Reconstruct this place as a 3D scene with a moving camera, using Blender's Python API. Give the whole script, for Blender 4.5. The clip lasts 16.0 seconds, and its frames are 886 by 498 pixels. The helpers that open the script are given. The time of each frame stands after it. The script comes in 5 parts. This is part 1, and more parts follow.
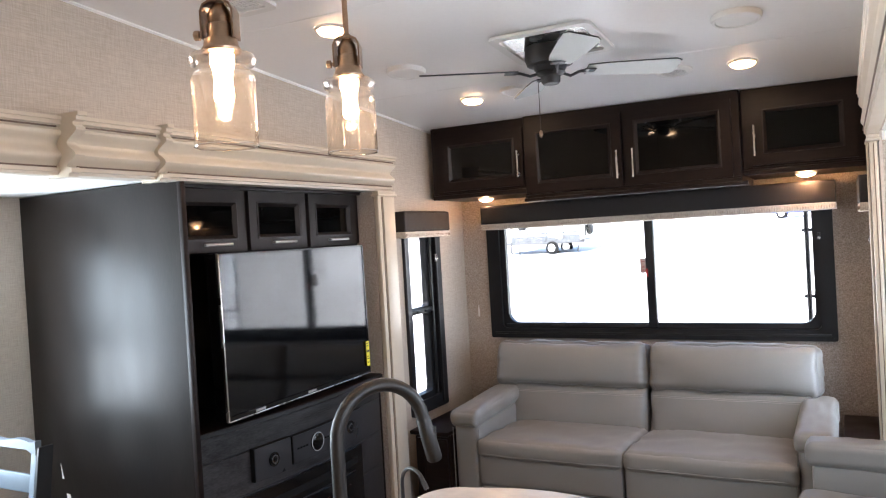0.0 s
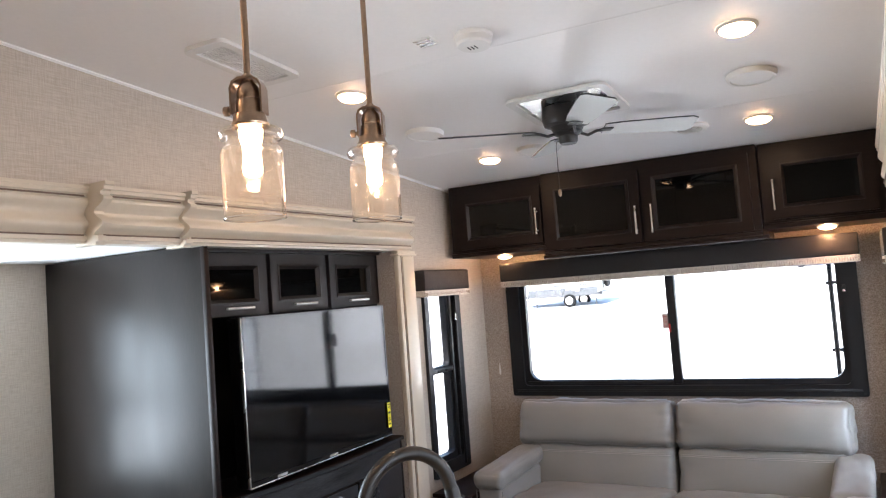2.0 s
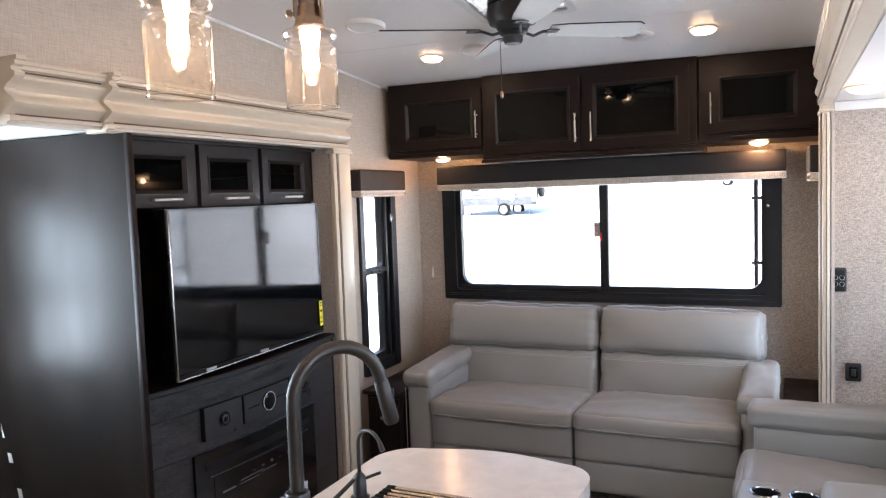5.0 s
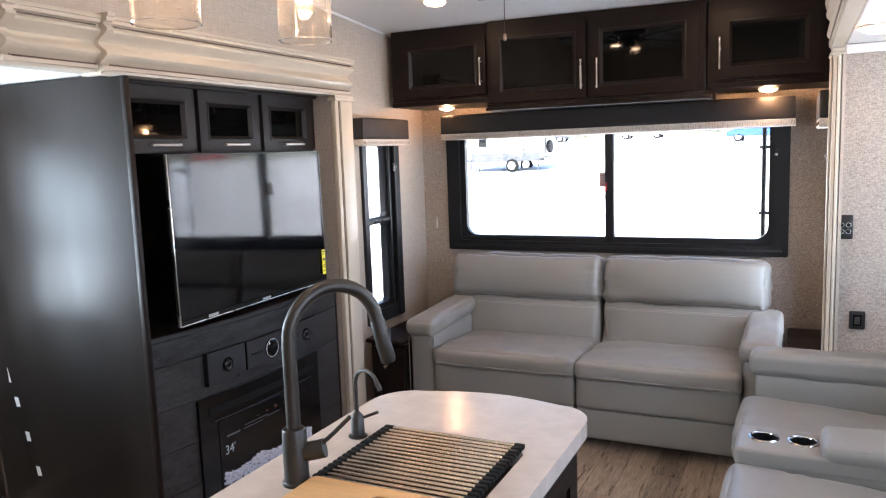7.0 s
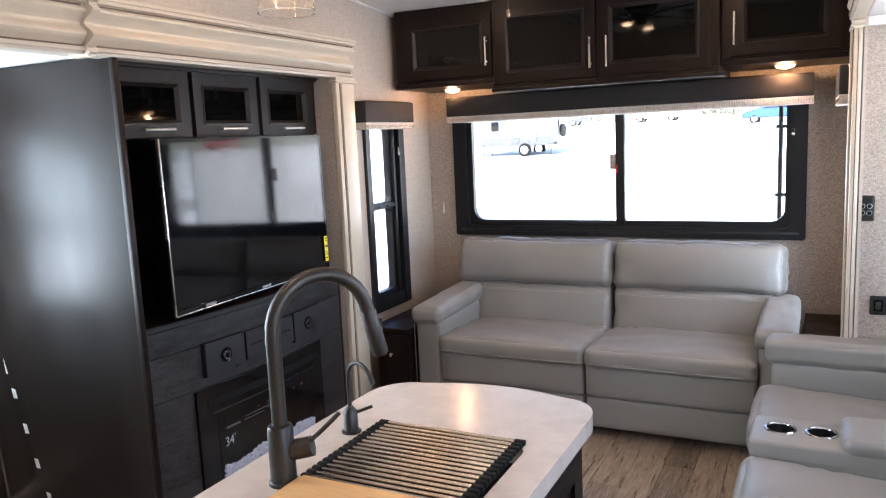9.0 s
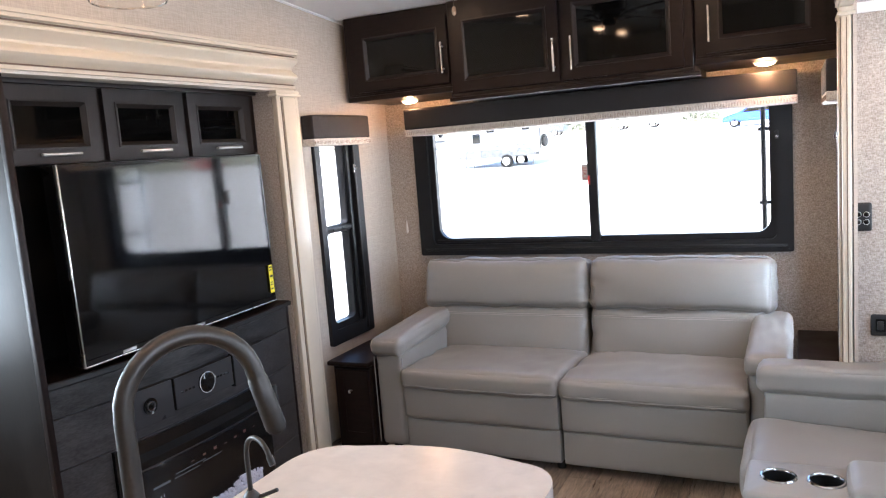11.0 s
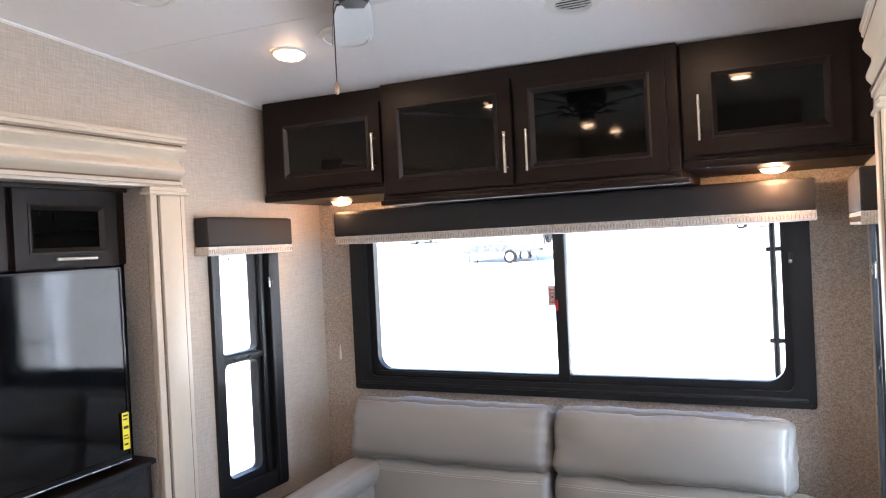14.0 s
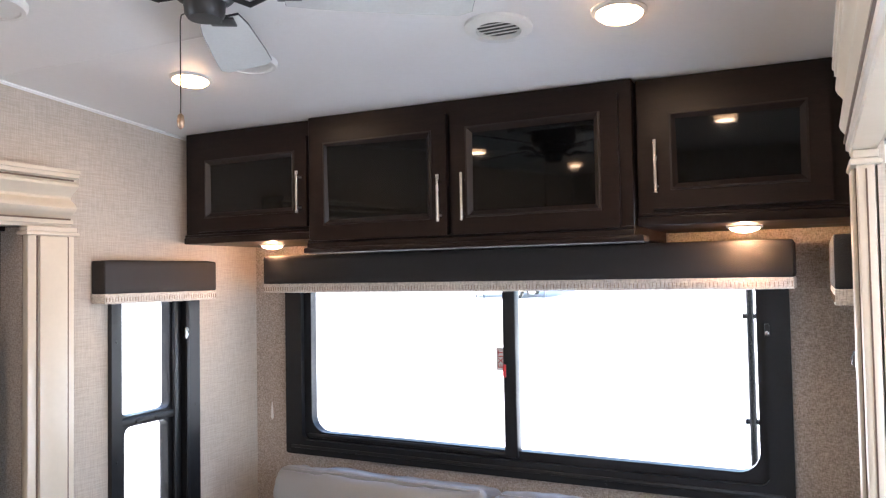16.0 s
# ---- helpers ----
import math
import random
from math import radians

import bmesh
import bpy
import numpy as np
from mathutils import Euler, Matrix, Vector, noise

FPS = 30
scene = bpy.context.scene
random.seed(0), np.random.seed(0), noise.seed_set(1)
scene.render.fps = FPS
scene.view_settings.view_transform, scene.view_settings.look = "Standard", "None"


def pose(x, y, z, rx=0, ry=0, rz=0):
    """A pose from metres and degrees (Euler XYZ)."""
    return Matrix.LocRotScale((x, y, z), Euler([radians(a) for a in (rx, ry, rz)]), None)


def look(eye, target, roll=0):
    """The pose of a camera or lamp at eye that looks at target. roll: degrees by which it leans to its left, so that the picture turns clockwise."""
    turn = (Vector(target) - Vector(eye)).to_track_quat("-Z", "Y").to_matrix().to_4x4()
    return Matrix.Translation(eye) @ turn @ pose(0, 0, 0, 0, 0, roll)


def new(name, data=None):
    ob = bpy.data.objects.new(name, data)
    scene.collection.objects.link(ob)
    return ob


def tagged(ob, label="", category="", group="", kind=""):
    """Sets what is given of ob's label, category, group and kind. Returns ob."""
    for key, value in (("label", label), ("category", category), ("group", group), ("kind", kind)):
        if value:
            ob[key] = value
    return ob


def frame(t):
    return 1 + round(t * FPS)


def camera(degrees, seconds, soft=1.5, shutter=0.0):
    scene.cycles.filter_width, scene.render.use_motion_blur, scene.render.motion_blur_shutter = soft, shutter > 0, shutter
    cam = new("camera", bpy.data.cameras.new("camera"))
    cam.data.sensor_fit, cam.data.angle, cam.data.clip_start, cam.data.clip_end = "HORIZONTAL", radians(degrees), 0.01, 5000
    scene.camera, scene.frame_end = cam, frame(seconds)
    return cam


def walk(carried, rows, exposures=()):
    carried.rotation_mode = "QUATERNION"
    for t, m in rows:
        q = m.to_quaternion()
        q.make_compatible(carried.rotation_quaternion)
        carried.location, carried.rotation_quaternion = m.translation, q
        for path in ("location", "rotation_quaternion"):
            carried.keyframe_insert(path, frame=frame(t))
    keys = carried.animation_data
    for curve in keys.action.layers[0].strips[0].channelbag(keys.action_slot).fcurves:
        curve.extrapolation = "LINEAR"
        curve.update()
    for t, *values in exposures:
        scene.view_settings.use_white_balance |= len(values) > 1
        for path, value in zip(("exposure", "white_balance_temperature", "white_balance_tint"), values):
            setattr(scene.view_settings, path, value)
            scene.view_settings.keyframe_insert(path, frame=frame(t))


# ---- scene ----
cam = camera(61.3, 16.0, soft=1.2)
PATH = [
    (0, (0.18, 0.274, 1.513), (-0.771, 2.033, 1.486), -3.3),
    (0.5, (0.172, 0.274, 1.525), (-0.798, 2.023, 1.55), -4.6),
    (1, (0.166, 0.268, 1.533), (-0.826, 2.004, 1.596), -4.9),
    (1.5, (0.167, 0.263, 1.538), (-0.829, 1.994, 1.635), -4.6),
    (2, (0.165, 0.265, 1.539), (-0.814, 2.005, 1.659), -4.2),
    (2.5, (0.157, 0.268, 1.539), (-0.802, 2.021, 1.648), -3.3),
    (3, (0.149, 0.273, 1.534), (-0.784, 2.041, 1.587), -2.5),
    (3.5, (0.158, 0.29, 1.522), (-0.741, 2.076, 1.517), -2.9),
    (4, (0.146, 0.291, 1.522), (-0.726, 2.09, 1.467), -2.6),
    (6.5, (0.146, 0.307, 1.487), (-0.686, 2.111, 1.255), -1.9),
    (7, (0.161, 0.318, 1.473), (-0.695, 2.108, 1.219), -2.0),
    (7.5, (0.152, 0.332, 1.467), (-0.713, 2.113, 1.185), -2.3),
    (8, (0.158, 0.351, 1.462), (-0.717, 2.124, 1.157), -2.2),
    (10.5, (0.141, 0.661, 1.457), (-0.756, 2.43, 1.194), -3.5),
    (11, (0.133, 0.788, 1.455), (-0.725, 2.576, 1.197), -4.4),
    (11.5, (0.14, 0.957, 1.468), (-0.694, 2.762, 1.256), -4.4),
    (12, (0.146, 1.112, 1.478), (-0.665, 2.932, 1.307), -4.3),
    (12.5, (0.138, 1.25, 1.477), (-0.669, 3.075, 1.337), -3.5),
    (13, (0.128, 1.397, 1.497), (-0.687, 3.22, 1.39), -2.8),
    (13.5, (0.103, 1.521, 1.514), (-0.733, 3.337, 1.462), -3.3),
    (14, (0.095, 1.64, 1.532), (-0.774, 3.442, 1.518), -2.8),
    (14.5, (0.103, 1.785, 1.54), (-0.766, 3.587, 1.533), -1.4),
    (15, (0.153, 1.929, 1.573), (-0.722, 3.728, 1.599), -0.4),
    (15.5, (0.171, 2.02, 1.588), (-0.707, 3.816, 1.656), -0.2),
    (16, (0.202, 2.089, 1.607), (-0.693, 3.876, 1.679), -1.0),
]
walk(cam, [(t, look(eye, target, roll)) for t, eye, target, roll in PATH], exposures=((0.0, 2.56, 6230, 15), (2.0, 2.48, 6230, 15), (4.0, 2.53, 6120, 15), (8.0, 2.70, 6080, 15), (11.0, 2.84, 6090, 15), (11.7, 2.97, 6080, 15), (13.3, 2.80, 6040, 15), (16.0, 2.74, 5990, 15)))

# ---- world, sun and window light ----
SUN = Vector((0.08, 0.52, -0.85)).normalized()
world = bpy.data.worlds.new("sky")
scene.world = world
world.use_nodes = True
wn = world.node_tree
sky = wn.nodes.new("ShaderNodeTexSky")
sky.sky_type, sky.sun_disc = "NISHITA", False
sky.sun_elevation, sky.sun_rotation = math.asin(-SUN.z), math.atan2(-SUN.x, -SUN.y)
wn.links.new(sky.outputs[0], wn.nodes["Background"].inputs[0])
wn.nodes["Background"].inputs[1].default_value = 0.13


def lamp(name, kind, m, energy, color, **settings):
    data = bpy.data.lights.new(name, kind)
    data.energy, data.color = energy, color
    ob = new(name, data)
    ob.matrix_world = m
    return ob, data


sun_ob, sun_data = lamp("sun", "SUN", look((0, 0, 20), Vector((0, 0, 20)) + SUN), 5.0, (1.0, 0.95, 0.88))
sun_data.angle = radians(0.53)


def window_light(name, eye, target, w, h, energy, color=(0.86, 0.93, 1.0)):
    ob, data = lamp(name, "AREA", look(eye, target), energy, color)
    data.shape, data.size, data.size_y = "RECTANGLE", w, h
    return ob


# daylight through windows out of sight: dinette, and kitchen and seating, both assumed
window_light("dinette_daylight", (-3.03, 1.42, 1.2), (-2.0, 1.42, 1.15), 1.00, 0.86, 11.0, (0.74, 0.90, 0.97))
window_light("kitchen_daylight", (1.21, 0.75, 1.32), (0.0, 0.75, 1.12), 1.0, 0.6, 1.7, (0.78, 0.89, 1.0))
window_light("seating_daylight", (1.21, 2.80, 1.30), (0.0, 2.80, 1.36), 1.0, 0.60, 2.2, (0.76, 0.88, 1.0))
window_light("corner_daylight", (0.345, 4.15, 1.08), (-2.0, 4.15, 1.02), 0.24, 0.92, 3.0, (0.76, 0.87, 1.0))


# ---- materials ----
def mat(name, base, rough=0.5, metal=0.0, var=0.12, scale=6.0, fine=120.0, bump=0.04, stretch=(1, 1, 1), coat=0.0, tint=None, random_var=0.0, rvar=0.08, spec=0.5, swirl=0.0):
    m = bpy.data.materials.new(name)
    m.use_nodes = True
    t = m.node_tree
    p = t.nodes["Principled BSDF"]
    p.inputs["Metallic"].default_value = metal
    p.inputs["Coat Weight"].default_value = coat
    p.inputs["Coat Roughness"].default_value = 0.08
    p.inputs["Specular IOR Level"].default_value = spec
    co = t.nodes.new("ShaderNodeTexCoord")
    mp = t.nodes.new("ShaderNodeMapping")
    mp.inputs["Scale"].default_value = stretch
    t.links.new(co.outputs["Object"], mp.inputs[0])
    if random_var:   # every piece takes its own stretch of the grain
        own, far = t.nodes.new("ShaderNodeObjectInfo"), t.nodes.new("ShaderNodeMath")
        far.operation = "MULTIPLY"
        far.inputs[1].default_value = 37.0
        t.links.new(own.outputs["Random"], far.inputs[0])
        t.links.new(far.outputs[0], mp.inputs["Location"])
    big, small = t.nodes.new("ShaderNodeTexNoise"), t.nodes.new("ShaderNodeTexNoise")
    big.inputs["Scale"].default_value, big.inputs["Detail"].default_value = scale, 4
    small.inputs["Scale"].default_value, small.inputs["Detail"].default_value = fine, 3
    big.inputs["Distortion"].default_value = swirl
    small.inputs["Distortion"].default_value = swirl * 0.4
    for n in (big, small):
        t.links.new(mp.outputs[0], n.inputs[0])
    add = t.nodes.new("ShaderNodeMath")
    add.operation = "ADD"
    t.links.new(big.outputs[0], add.inputs[0])
    t.links.new(small.outputs[0], add.inputs[1])
    value = add.outputs[0]
    if random_var:
        info = t.nodes.new("ShaderNodeObjectInfo")
        mul = t.nodes.new("ShaderNodeMath")
        mul.operation = "MULTIPLY_ADD"
        mul.inputs[1].default_value, mul.inputs[2].default_value = random_var * 2, -random_var
        t.links.new(info.outputs["Random"], mul.inputs[0])
        add2 = t.nodes.new("ShaderNodeMath")
        t.links.new(value, add2.inputs[0])
        t.links.new(mul.outputs[0], add2.inputs[1])
        value = add2.outputs[0]
    ramp = t.nodes.new("ShaderNodeMapRange")
    ramp.inputs[1].default_value, ramp.inputs[2].default_value = 0.65, 1.35
    t.links.new(value, ramp.inputs[0])
    mix = t.nodes.new("ShaderNodeMix")
    mix.data_type = "RGBA"
    b = Vector(base)
    dark = b * (1 - var) if tint is None else Vector(tint)
    mix.inputs[6].default_value = (*dark, 1)
    mix.inputs[7].default_value = (*[min(1.0, c) for c in b * (1 + var)], 1)
    t.links.new(ramp.outputs[0], mix.inputs[0])
    t.links.new(mix.outputs[2], p.inputs["Base Color"])
    rr = t.nodes.new("ShaderNodeMapRange")
    rr.inputs[1].default_value, rr.inputs[2].default_value = 0.3, 0.7
    rr.inputs[3].default_value, rr.inputs[4].default_value = max(0.02, rough - rvar), min(1, rough + rvar)
    t.links.new(big.outputs[0], rr.inputs[0])
    t.links.new(rr.outputs[0], p.inputs["Roughness"])
    if bump:
        bp = t.nodes.new("ShaderNodeBump")
        bp.inputs["Strength"].default_value, bp.inputs["Distance"].default_value = bump, 0.004
        t.links.new(small.outputs[0], bp.inputs["Height"])
        t.links.new(bp.outputs[0], p.inputs["Normal"])
    return m


def woven(name, light, dark, thread=260.0, run=14.0, bump=0.25, rough=0.85):
    """Linen-like covering: threads both ways, of uneven thickness."""
    m = bpy.data.materials.new(name)
    m.use_nodes = True
    t = m.node_tree
    p = t.nodes["Principled BSDF"]
    p.inputs["Roughness"].default_value = rough
    p.inputs["Specular IOR Level"].default_value = 0.25
    co = t.nodes.new("ShaderNodeTexCoord")
    out = []
    for sc in ((thread, thread, run), (run, run, thread), (1.6, 1.6, 1.6)):
        mp, n = t.nodes.new("ShaderNodeMapping"), t.nodes.new("ShaderNodeTexNoise")
        mp.inputs["Scale"].default_value = sc
        n.inputs["Scale"].default_value, n.inputs["Detail"].default_value = 1.0, 2.5
        t.links.new(co.outputs["Object"], mp.inputs[0])
        t.links.new(mp.outputs[0], n.inputs[0])
        out.append(n.outputs[0])
    a = t.nodes.new("ShaderNodeMath")
    a.operation = "ADD"
    t.links.new(out[0], a.inputs[0])
    t.links.new(out[1], a.inputs[1])
    c = t.nodes.new("ShaderNodeMath")
    c.operation = "MULTIPLY_ADD"
    c.inputs[1].default_value, c.inputs[2].default_value = 0.35, -0.17
    t.links.new(out[2], c.inputs[0])
    d = t.nodes.new("ShaderNodeMath")
    t.links.new(a.outputs[0], d.inputs[0])
    t.links.new(c.outputs[0], d.inputs[1])
    r = t.nodes.new("ShaderNodeMapRange")
    r.inputs[1].default_value, r.inputs[2].default_value = 0.72, 1.28
    t.links.new(d.outputs[0], r.inputs[0])
    mix = t.nodes.new("ShaderNodeMix")
    mix.data_type = "RGBA"
    mix.inputs[6].default_value, mix.inputs[7].default_value = (*dark, 1), (*light, 1)
    t.links.new(r.outputs[0], mix.inputs[0])
    t.links.new(mix.outputs[2], p.inputs["Base Color"])
    bp = t.nodes.new("ShaderNodeBump")
    bp.inputs["Strength"].default_value, bp.inputs["Distance"].default_value = bump, 0.002
    t.links.new(a.outputs[0], bp.inputs["Height"])
    t.links.new(bp.outputs[0], p.inputs["Normal"])
    return m


def glow(name, color, strength, base=0.8):
    m = bpy.data.materials.new(name)
    m.use_nodes = True
    p = m.node_tree.nodes["Principled BSDF"]
    p.inputs["Base Color"].default_value = (base, base, base, 1)
    p.inputs["Emission Color"].default_value = (*color, 1)
    p.inputs["Emission Strength"].default_value = strength
    return m


def clear(name, tint=(1, 1, 1), gloss=0.08, rough=0.02, blend=0.25, cloudy=0.0):
    """A thin clear sheet: it lets light straight through and mirrors at its face."""
    m = bpy.data.materials.new(name)
    m.use_nodes = True
    t = m.node_tree
    t.nodes.remove(t.nodes["Principled BSDF"])
    out = t.nodes["Material Output"]
    tr, gl, mx, lw = (t.nodes.new("ShaderNode" + k) for k in ("BsdfTransparent", "BsdfGlossy", "MixShader", "LayerWeight"))
    tr.inputs[0].default_value = (*tint, 1)
    gl.inputs["Roughness"].default_value = rough
    lw.inputs[0].default_value = blend
    ad = t.nodes.new("ShaderNodeMath")
    ad.operation, ad.use_clamp = "MULTIPLY_ADD", True
    ad.inputs[1].default_value, ad.inputs[2].default_value = 0.8, gloss
    t.links.new(lw.outputs["Facing"], ad.inputs[0])
    t.links.new(ad.outputs[0], mx.inputs[0])
    t.links.new(tr.outputs[0], mx.inputs[1])
    t.links.new(gl.outputs[0], mx.inputs[2])
    last = mx
    if cloudy:
        df, m2 = t.nodes.new("ShaderNodeBsdfTranslucent"), t.nodes.new("ShaderNodeMixShader")
        df.inputs[0].default_value = (0.95, 0.9, 0.85, 1)
        m2.inputs[0].default_value = cloudy
        t.links.new(mx.outputs[0], m2.inputs[1])
        t.links.new(df.outputs[0], m2.inputs[2])
        last = m2
    t.links.new(last.outputs[0], out.inputs[0])
    return m


WALLPAPER = woven("linen_wallpaper", (0.555, 0.49, 0.415), (0.435, 0.38, 0.315), thread=310.0, run=20.0, bump=0.18)
CEILING = mat("white_ceiling_vinyl", (0.83, 0.82, 0.805), 0.42, var=0.02, scale=1.5, fine=60, bump=0.02)
CREAM = mat("cream_paint", (0.585, 0.515, 0.41), 0.36, var=0.03, scale=4, fine=60, bump=0.015, coat=0.15)
GLAZE = mat("brown_glaze_line", (0.12, 0.075, 0.05), 0.5, var=0.2)
WHITE_TRIM = mat("white_trim_paint", (0.78, 0.76, 0.73), 0.4, var=0.03)
ESPRESSO = mat("espresso_wood", (0.0105, 0.0058, 0.0047), 0.40, var=0.45, spec=0.19, scale=7, fine=70, bump=0.03, stretch=(1.2, 1.2, 9), rvar=0.05)
SIDEPANEL = mat("dark_brown_laminate", (0.0120, 0.0088, 0.0074), 0.40, var=0.3, scale=2.2, fine=30, bump=0.015, stretch=(5, 5, 0.7), rvar=0.05, spec=0.24)
ESPRESSO_EDGE = mat("lacquered_espresso_edge", (0.013, 0.0085, 0.0072), 0.36, var=0.15, scale=9, fine=70, bump=0.0, rvar=0.01, spec=0.38)
CHARCOAL = mat("charcoal_laminate", (0.0125, 0.0098, 0.0086), 0.42, var=0.4, scale=3.5, fine=42, bump=0.03, stretch=(11, 11, 0.5), rvar=0.025, spec=0.30)
PLANKWOOD = mat("dark_plank_wood", (0.023, 0.0215, 0.0220), 0.37, spec=0.5, var=1.0, scale=8, fine=46, bump=0.25, stretch=(9, 0.5, 4.5), random_var=0.12)
BLACK = mat("black_frame_paint", (0.011, 0.0115, 0.013), 0.36, var=0.15, bump=0.01)
RUBBER = mat("black_rubber", (0.005, 0.005, 0.005), 0.7, var=0.2, spec=0.2)
DARKGLASS = mat("dark_cabinet_glass", (0.0015, 0.0017, 0.0017), 0.04, var=0.05, bump=0.0, rvar=0.01, spec=0.30)
SCREEN = mat("tv_screen", (0.0015, 0.0018, 0.0026), 0.06, var=0.05, bump=0.0, rvar=0.01, spec=0.50)
BLACK.node_tree.nodes["Principled BSDF"].inputs["Specular IOR Level"].default_value = 0.36
GLOSSBLACK = mat("gloss_black_plastic", (0.004, 0.004, 0.0045), 0.12, var=0.05, bump=0.0, rvar=0.02)
SATINBLACK = mat("satin_black_plastic", (0.009, 0.009, 0.0095), 0.42, var=0.1, bump=0.02, fine=400)
NICKEL = mat("brushed_nickel", (0.66, 0.64, 0.61), 0.27, 1.0, var=0.06, bump=0.01)
CHROME = mat("chrome", (0.5, 0.5, 0.5), 0.1, 1.0, var=0.03, bump=0)
BRONZE = mat("antique_bronze", (0.40, 0.285, 0.20), 0.34, 1.0, var=0.15, bump=0.0)
GUNMETAL = mat("gunmetal", (0.072, 0.069, 0.067), 0.46, 1.0, var=0.1, bump=0.01)
STEEL = mat("stainless_steel", (0.55, 0.54, 0.52), 0.24, 1.0, var=0.08, bump=0.01)
LEATHER = mat("greige_leather", (0.240, 0.230, 0.214), 0.36, var=0.04, scale=2.3, fine=240, bump=0.10, rvar=0.02)

SEAM = mat("leather_welt", (0.31, 0.30, 0.28), 0.4, var=0.06)
STITCH = mat("pale_thread", (0.40, 0.375, 0.345), 0.7, var=0.1)
COUNTER = mat("marbled_countertop", (0.60, 0.535, 0.485), 0.22, var=0.10, scale=4, fine=17, bump=0.0, rvar=0.04, swirl=1.2)
BAMBOO = mat("bamboo_board", (0.64, 0.39, 0.17), 0.42, var=0.16, scale=8, fine=40, bump=0.02, stretch=(0.8, 12, 12))
FLOORWOOD = mat("vinyl_plank", (0.235, 0.180, 0.135), 0.34, var=0.62, scale=2.6, fine=17, bump=0.08, stretch=(9, 1.0, 1), random_var=0.26, swirl=2.2)
FLOORBASE = mat("floor_joint", (0.05, 0.04, 0.03), 0.8)
VALANCE = mat("black_embossed_vinyl", (0.020, 0.0175, 0.017), 0.62, var=0.2, fine=380, bump=0.35, spec=0.35)
TWEED = woven("cream_tweed_band", (0.74, 0.68, 0.60), (0.36, 0.31, 0.26), thread=420, run=60)
FLECK = mat("brown_fleck", (0.25, 0.18, 0.13), 0.8)
PLASTIC = mat("white_plastic", (0.74, 0.73, 0.70), 0.4, var=0.02, bump=0)
GRILLE = mat("grey_slot", (0.045, 0.045, 0.045), 0.6)
# grey steel with the pendants' warm reflection put into its colour
RODSTEEL = mat("warm_steel_rod", (0.36, 0.31, 0.27), 0.20, 1.0, var=0.1, bump=0)
DARKSTEEL = mat("dark_sink_steel", (0.022, 0.020, 0.019), 0.45, 0.2, var=0.1, bump=0)
STEREO = mat("stereo_plastic", (0.024, 0.0245, 0.027), 0.34, var=0.1, bump=0.02, fine=400)
TWEEDPAPER = woven("speckled_tweed_paper", (0.54, 0.475, 0.415), (0.27, 0.225, 0.19), thread=270.0, run=95.0)
YELLOW = mat("yellow_label", (0.85, 0.72, 0.02), 0.5, var=0.05, bump=0)
INK = mat("black_ink", (0.02, 0.02, 0.02), 0.6, var=0.05, bump=0)
PAPER = mat("white_label", (0.8, 0.79, 0.77), 0.5, var=0.03, bump=0)
RED = mat("red_plastic", (0.55, 0.03, 0.03), 0.4, var=0.1, bump=0)
BLADE = mat("silver_blade", (0.53, 0.545, 0.53), 0.48, var=0.05, bump=0.01)
# LED light on the crystals is put in as a faint lavender glow
CRYSTAL = glow("glowing_crystal", (0.66, 0.70, 1.0), 0.022, 0.28)
CRYSTAL.node_tree.nodes["Principled BSDF"].inputs["Roughness"].default_value = 0.12
PANE = clear("window_glass", (0.96, 0.98, 0.98), 0.03)
SEEDED = clear("seeded_glass", (0.97, 0.925, 0.875), 0.05, 0.06, 0.3, 0.014)
BUBBLE = clear("glass_bubble", (1, 0.95, 0.88), 0.28, 0.1, 0.45)
BULB = glow("filament_bulb", (1.0, 0.66, 0.36), 6.0)
LED = glow("led_disc", (1.0, 0.58, 0.28), 4.5)
DISPLAY = glow("display_white", (0.75, 0.85, 1.0), 0.008, 0.02)
DIGITS = glow("display_digits", (0.85, 0.92, 1.0), 0.035, 0.02)
AMBER = glow("display_amber", (1.0, 0.22, 0.10), 0.006, 0.02)
GRAVEL = mat("pale_gravel", (0.74, 0.725, 0.70), 0.9, var=0.15, scale=0.8, fine=9, bump=0.2)
GRASS = mat("dry_grass", (0.085, 0.09, 0.035), 0.9, var=0.3, scale=0.2, fine=3)
TRAILER = mat("trailer_siding", (0.62, 0.62, 0.60), 0.35, var=0.04)
GREYPAINT = mat("grey_vehicle_paint", (0.075, 0.078, 0.082), 0.3, var=0.05)
BLUEPAINT = mat("blue_car_paint", (0.02, 0.07, 0.42), 0.2, var=0.05, coat=0.4)
LEAF = mat("far_leaves", (0.115, 0.12, 0.085), 0.8, var=0.3)
CHAIRPAINT = mat("white_chair_paint", (0.13, 0.155, 0.18), 0.4, var=0.06)


# ---- mesh helpers ----
def thing(name, m=None, label="", category="", group="", kind=""):
    ob = new(name)
    ob.matrix_basis = m if m is not None else Matrix()
    return tagged(ob, label, category, group, kind)


def mesh_of(name, bm, material, smooth=True):
    bmesh.ops.recalc_face_normals(bm, faces=bm.faces)
    me = bpy.data.meshes.new(name)
    bm.to_mesh(me)
    bm.free()
    for one in material if isinstance(material, (list, tuple)) else (material,):
        me.materials.append(one)
    if smooth and len(me.polygons):
        me.polygons.foreach_set("use_smooth", [True] * len(me.polygons))
        me.set_sharp_from_angle(angle=radians(38))
    return me


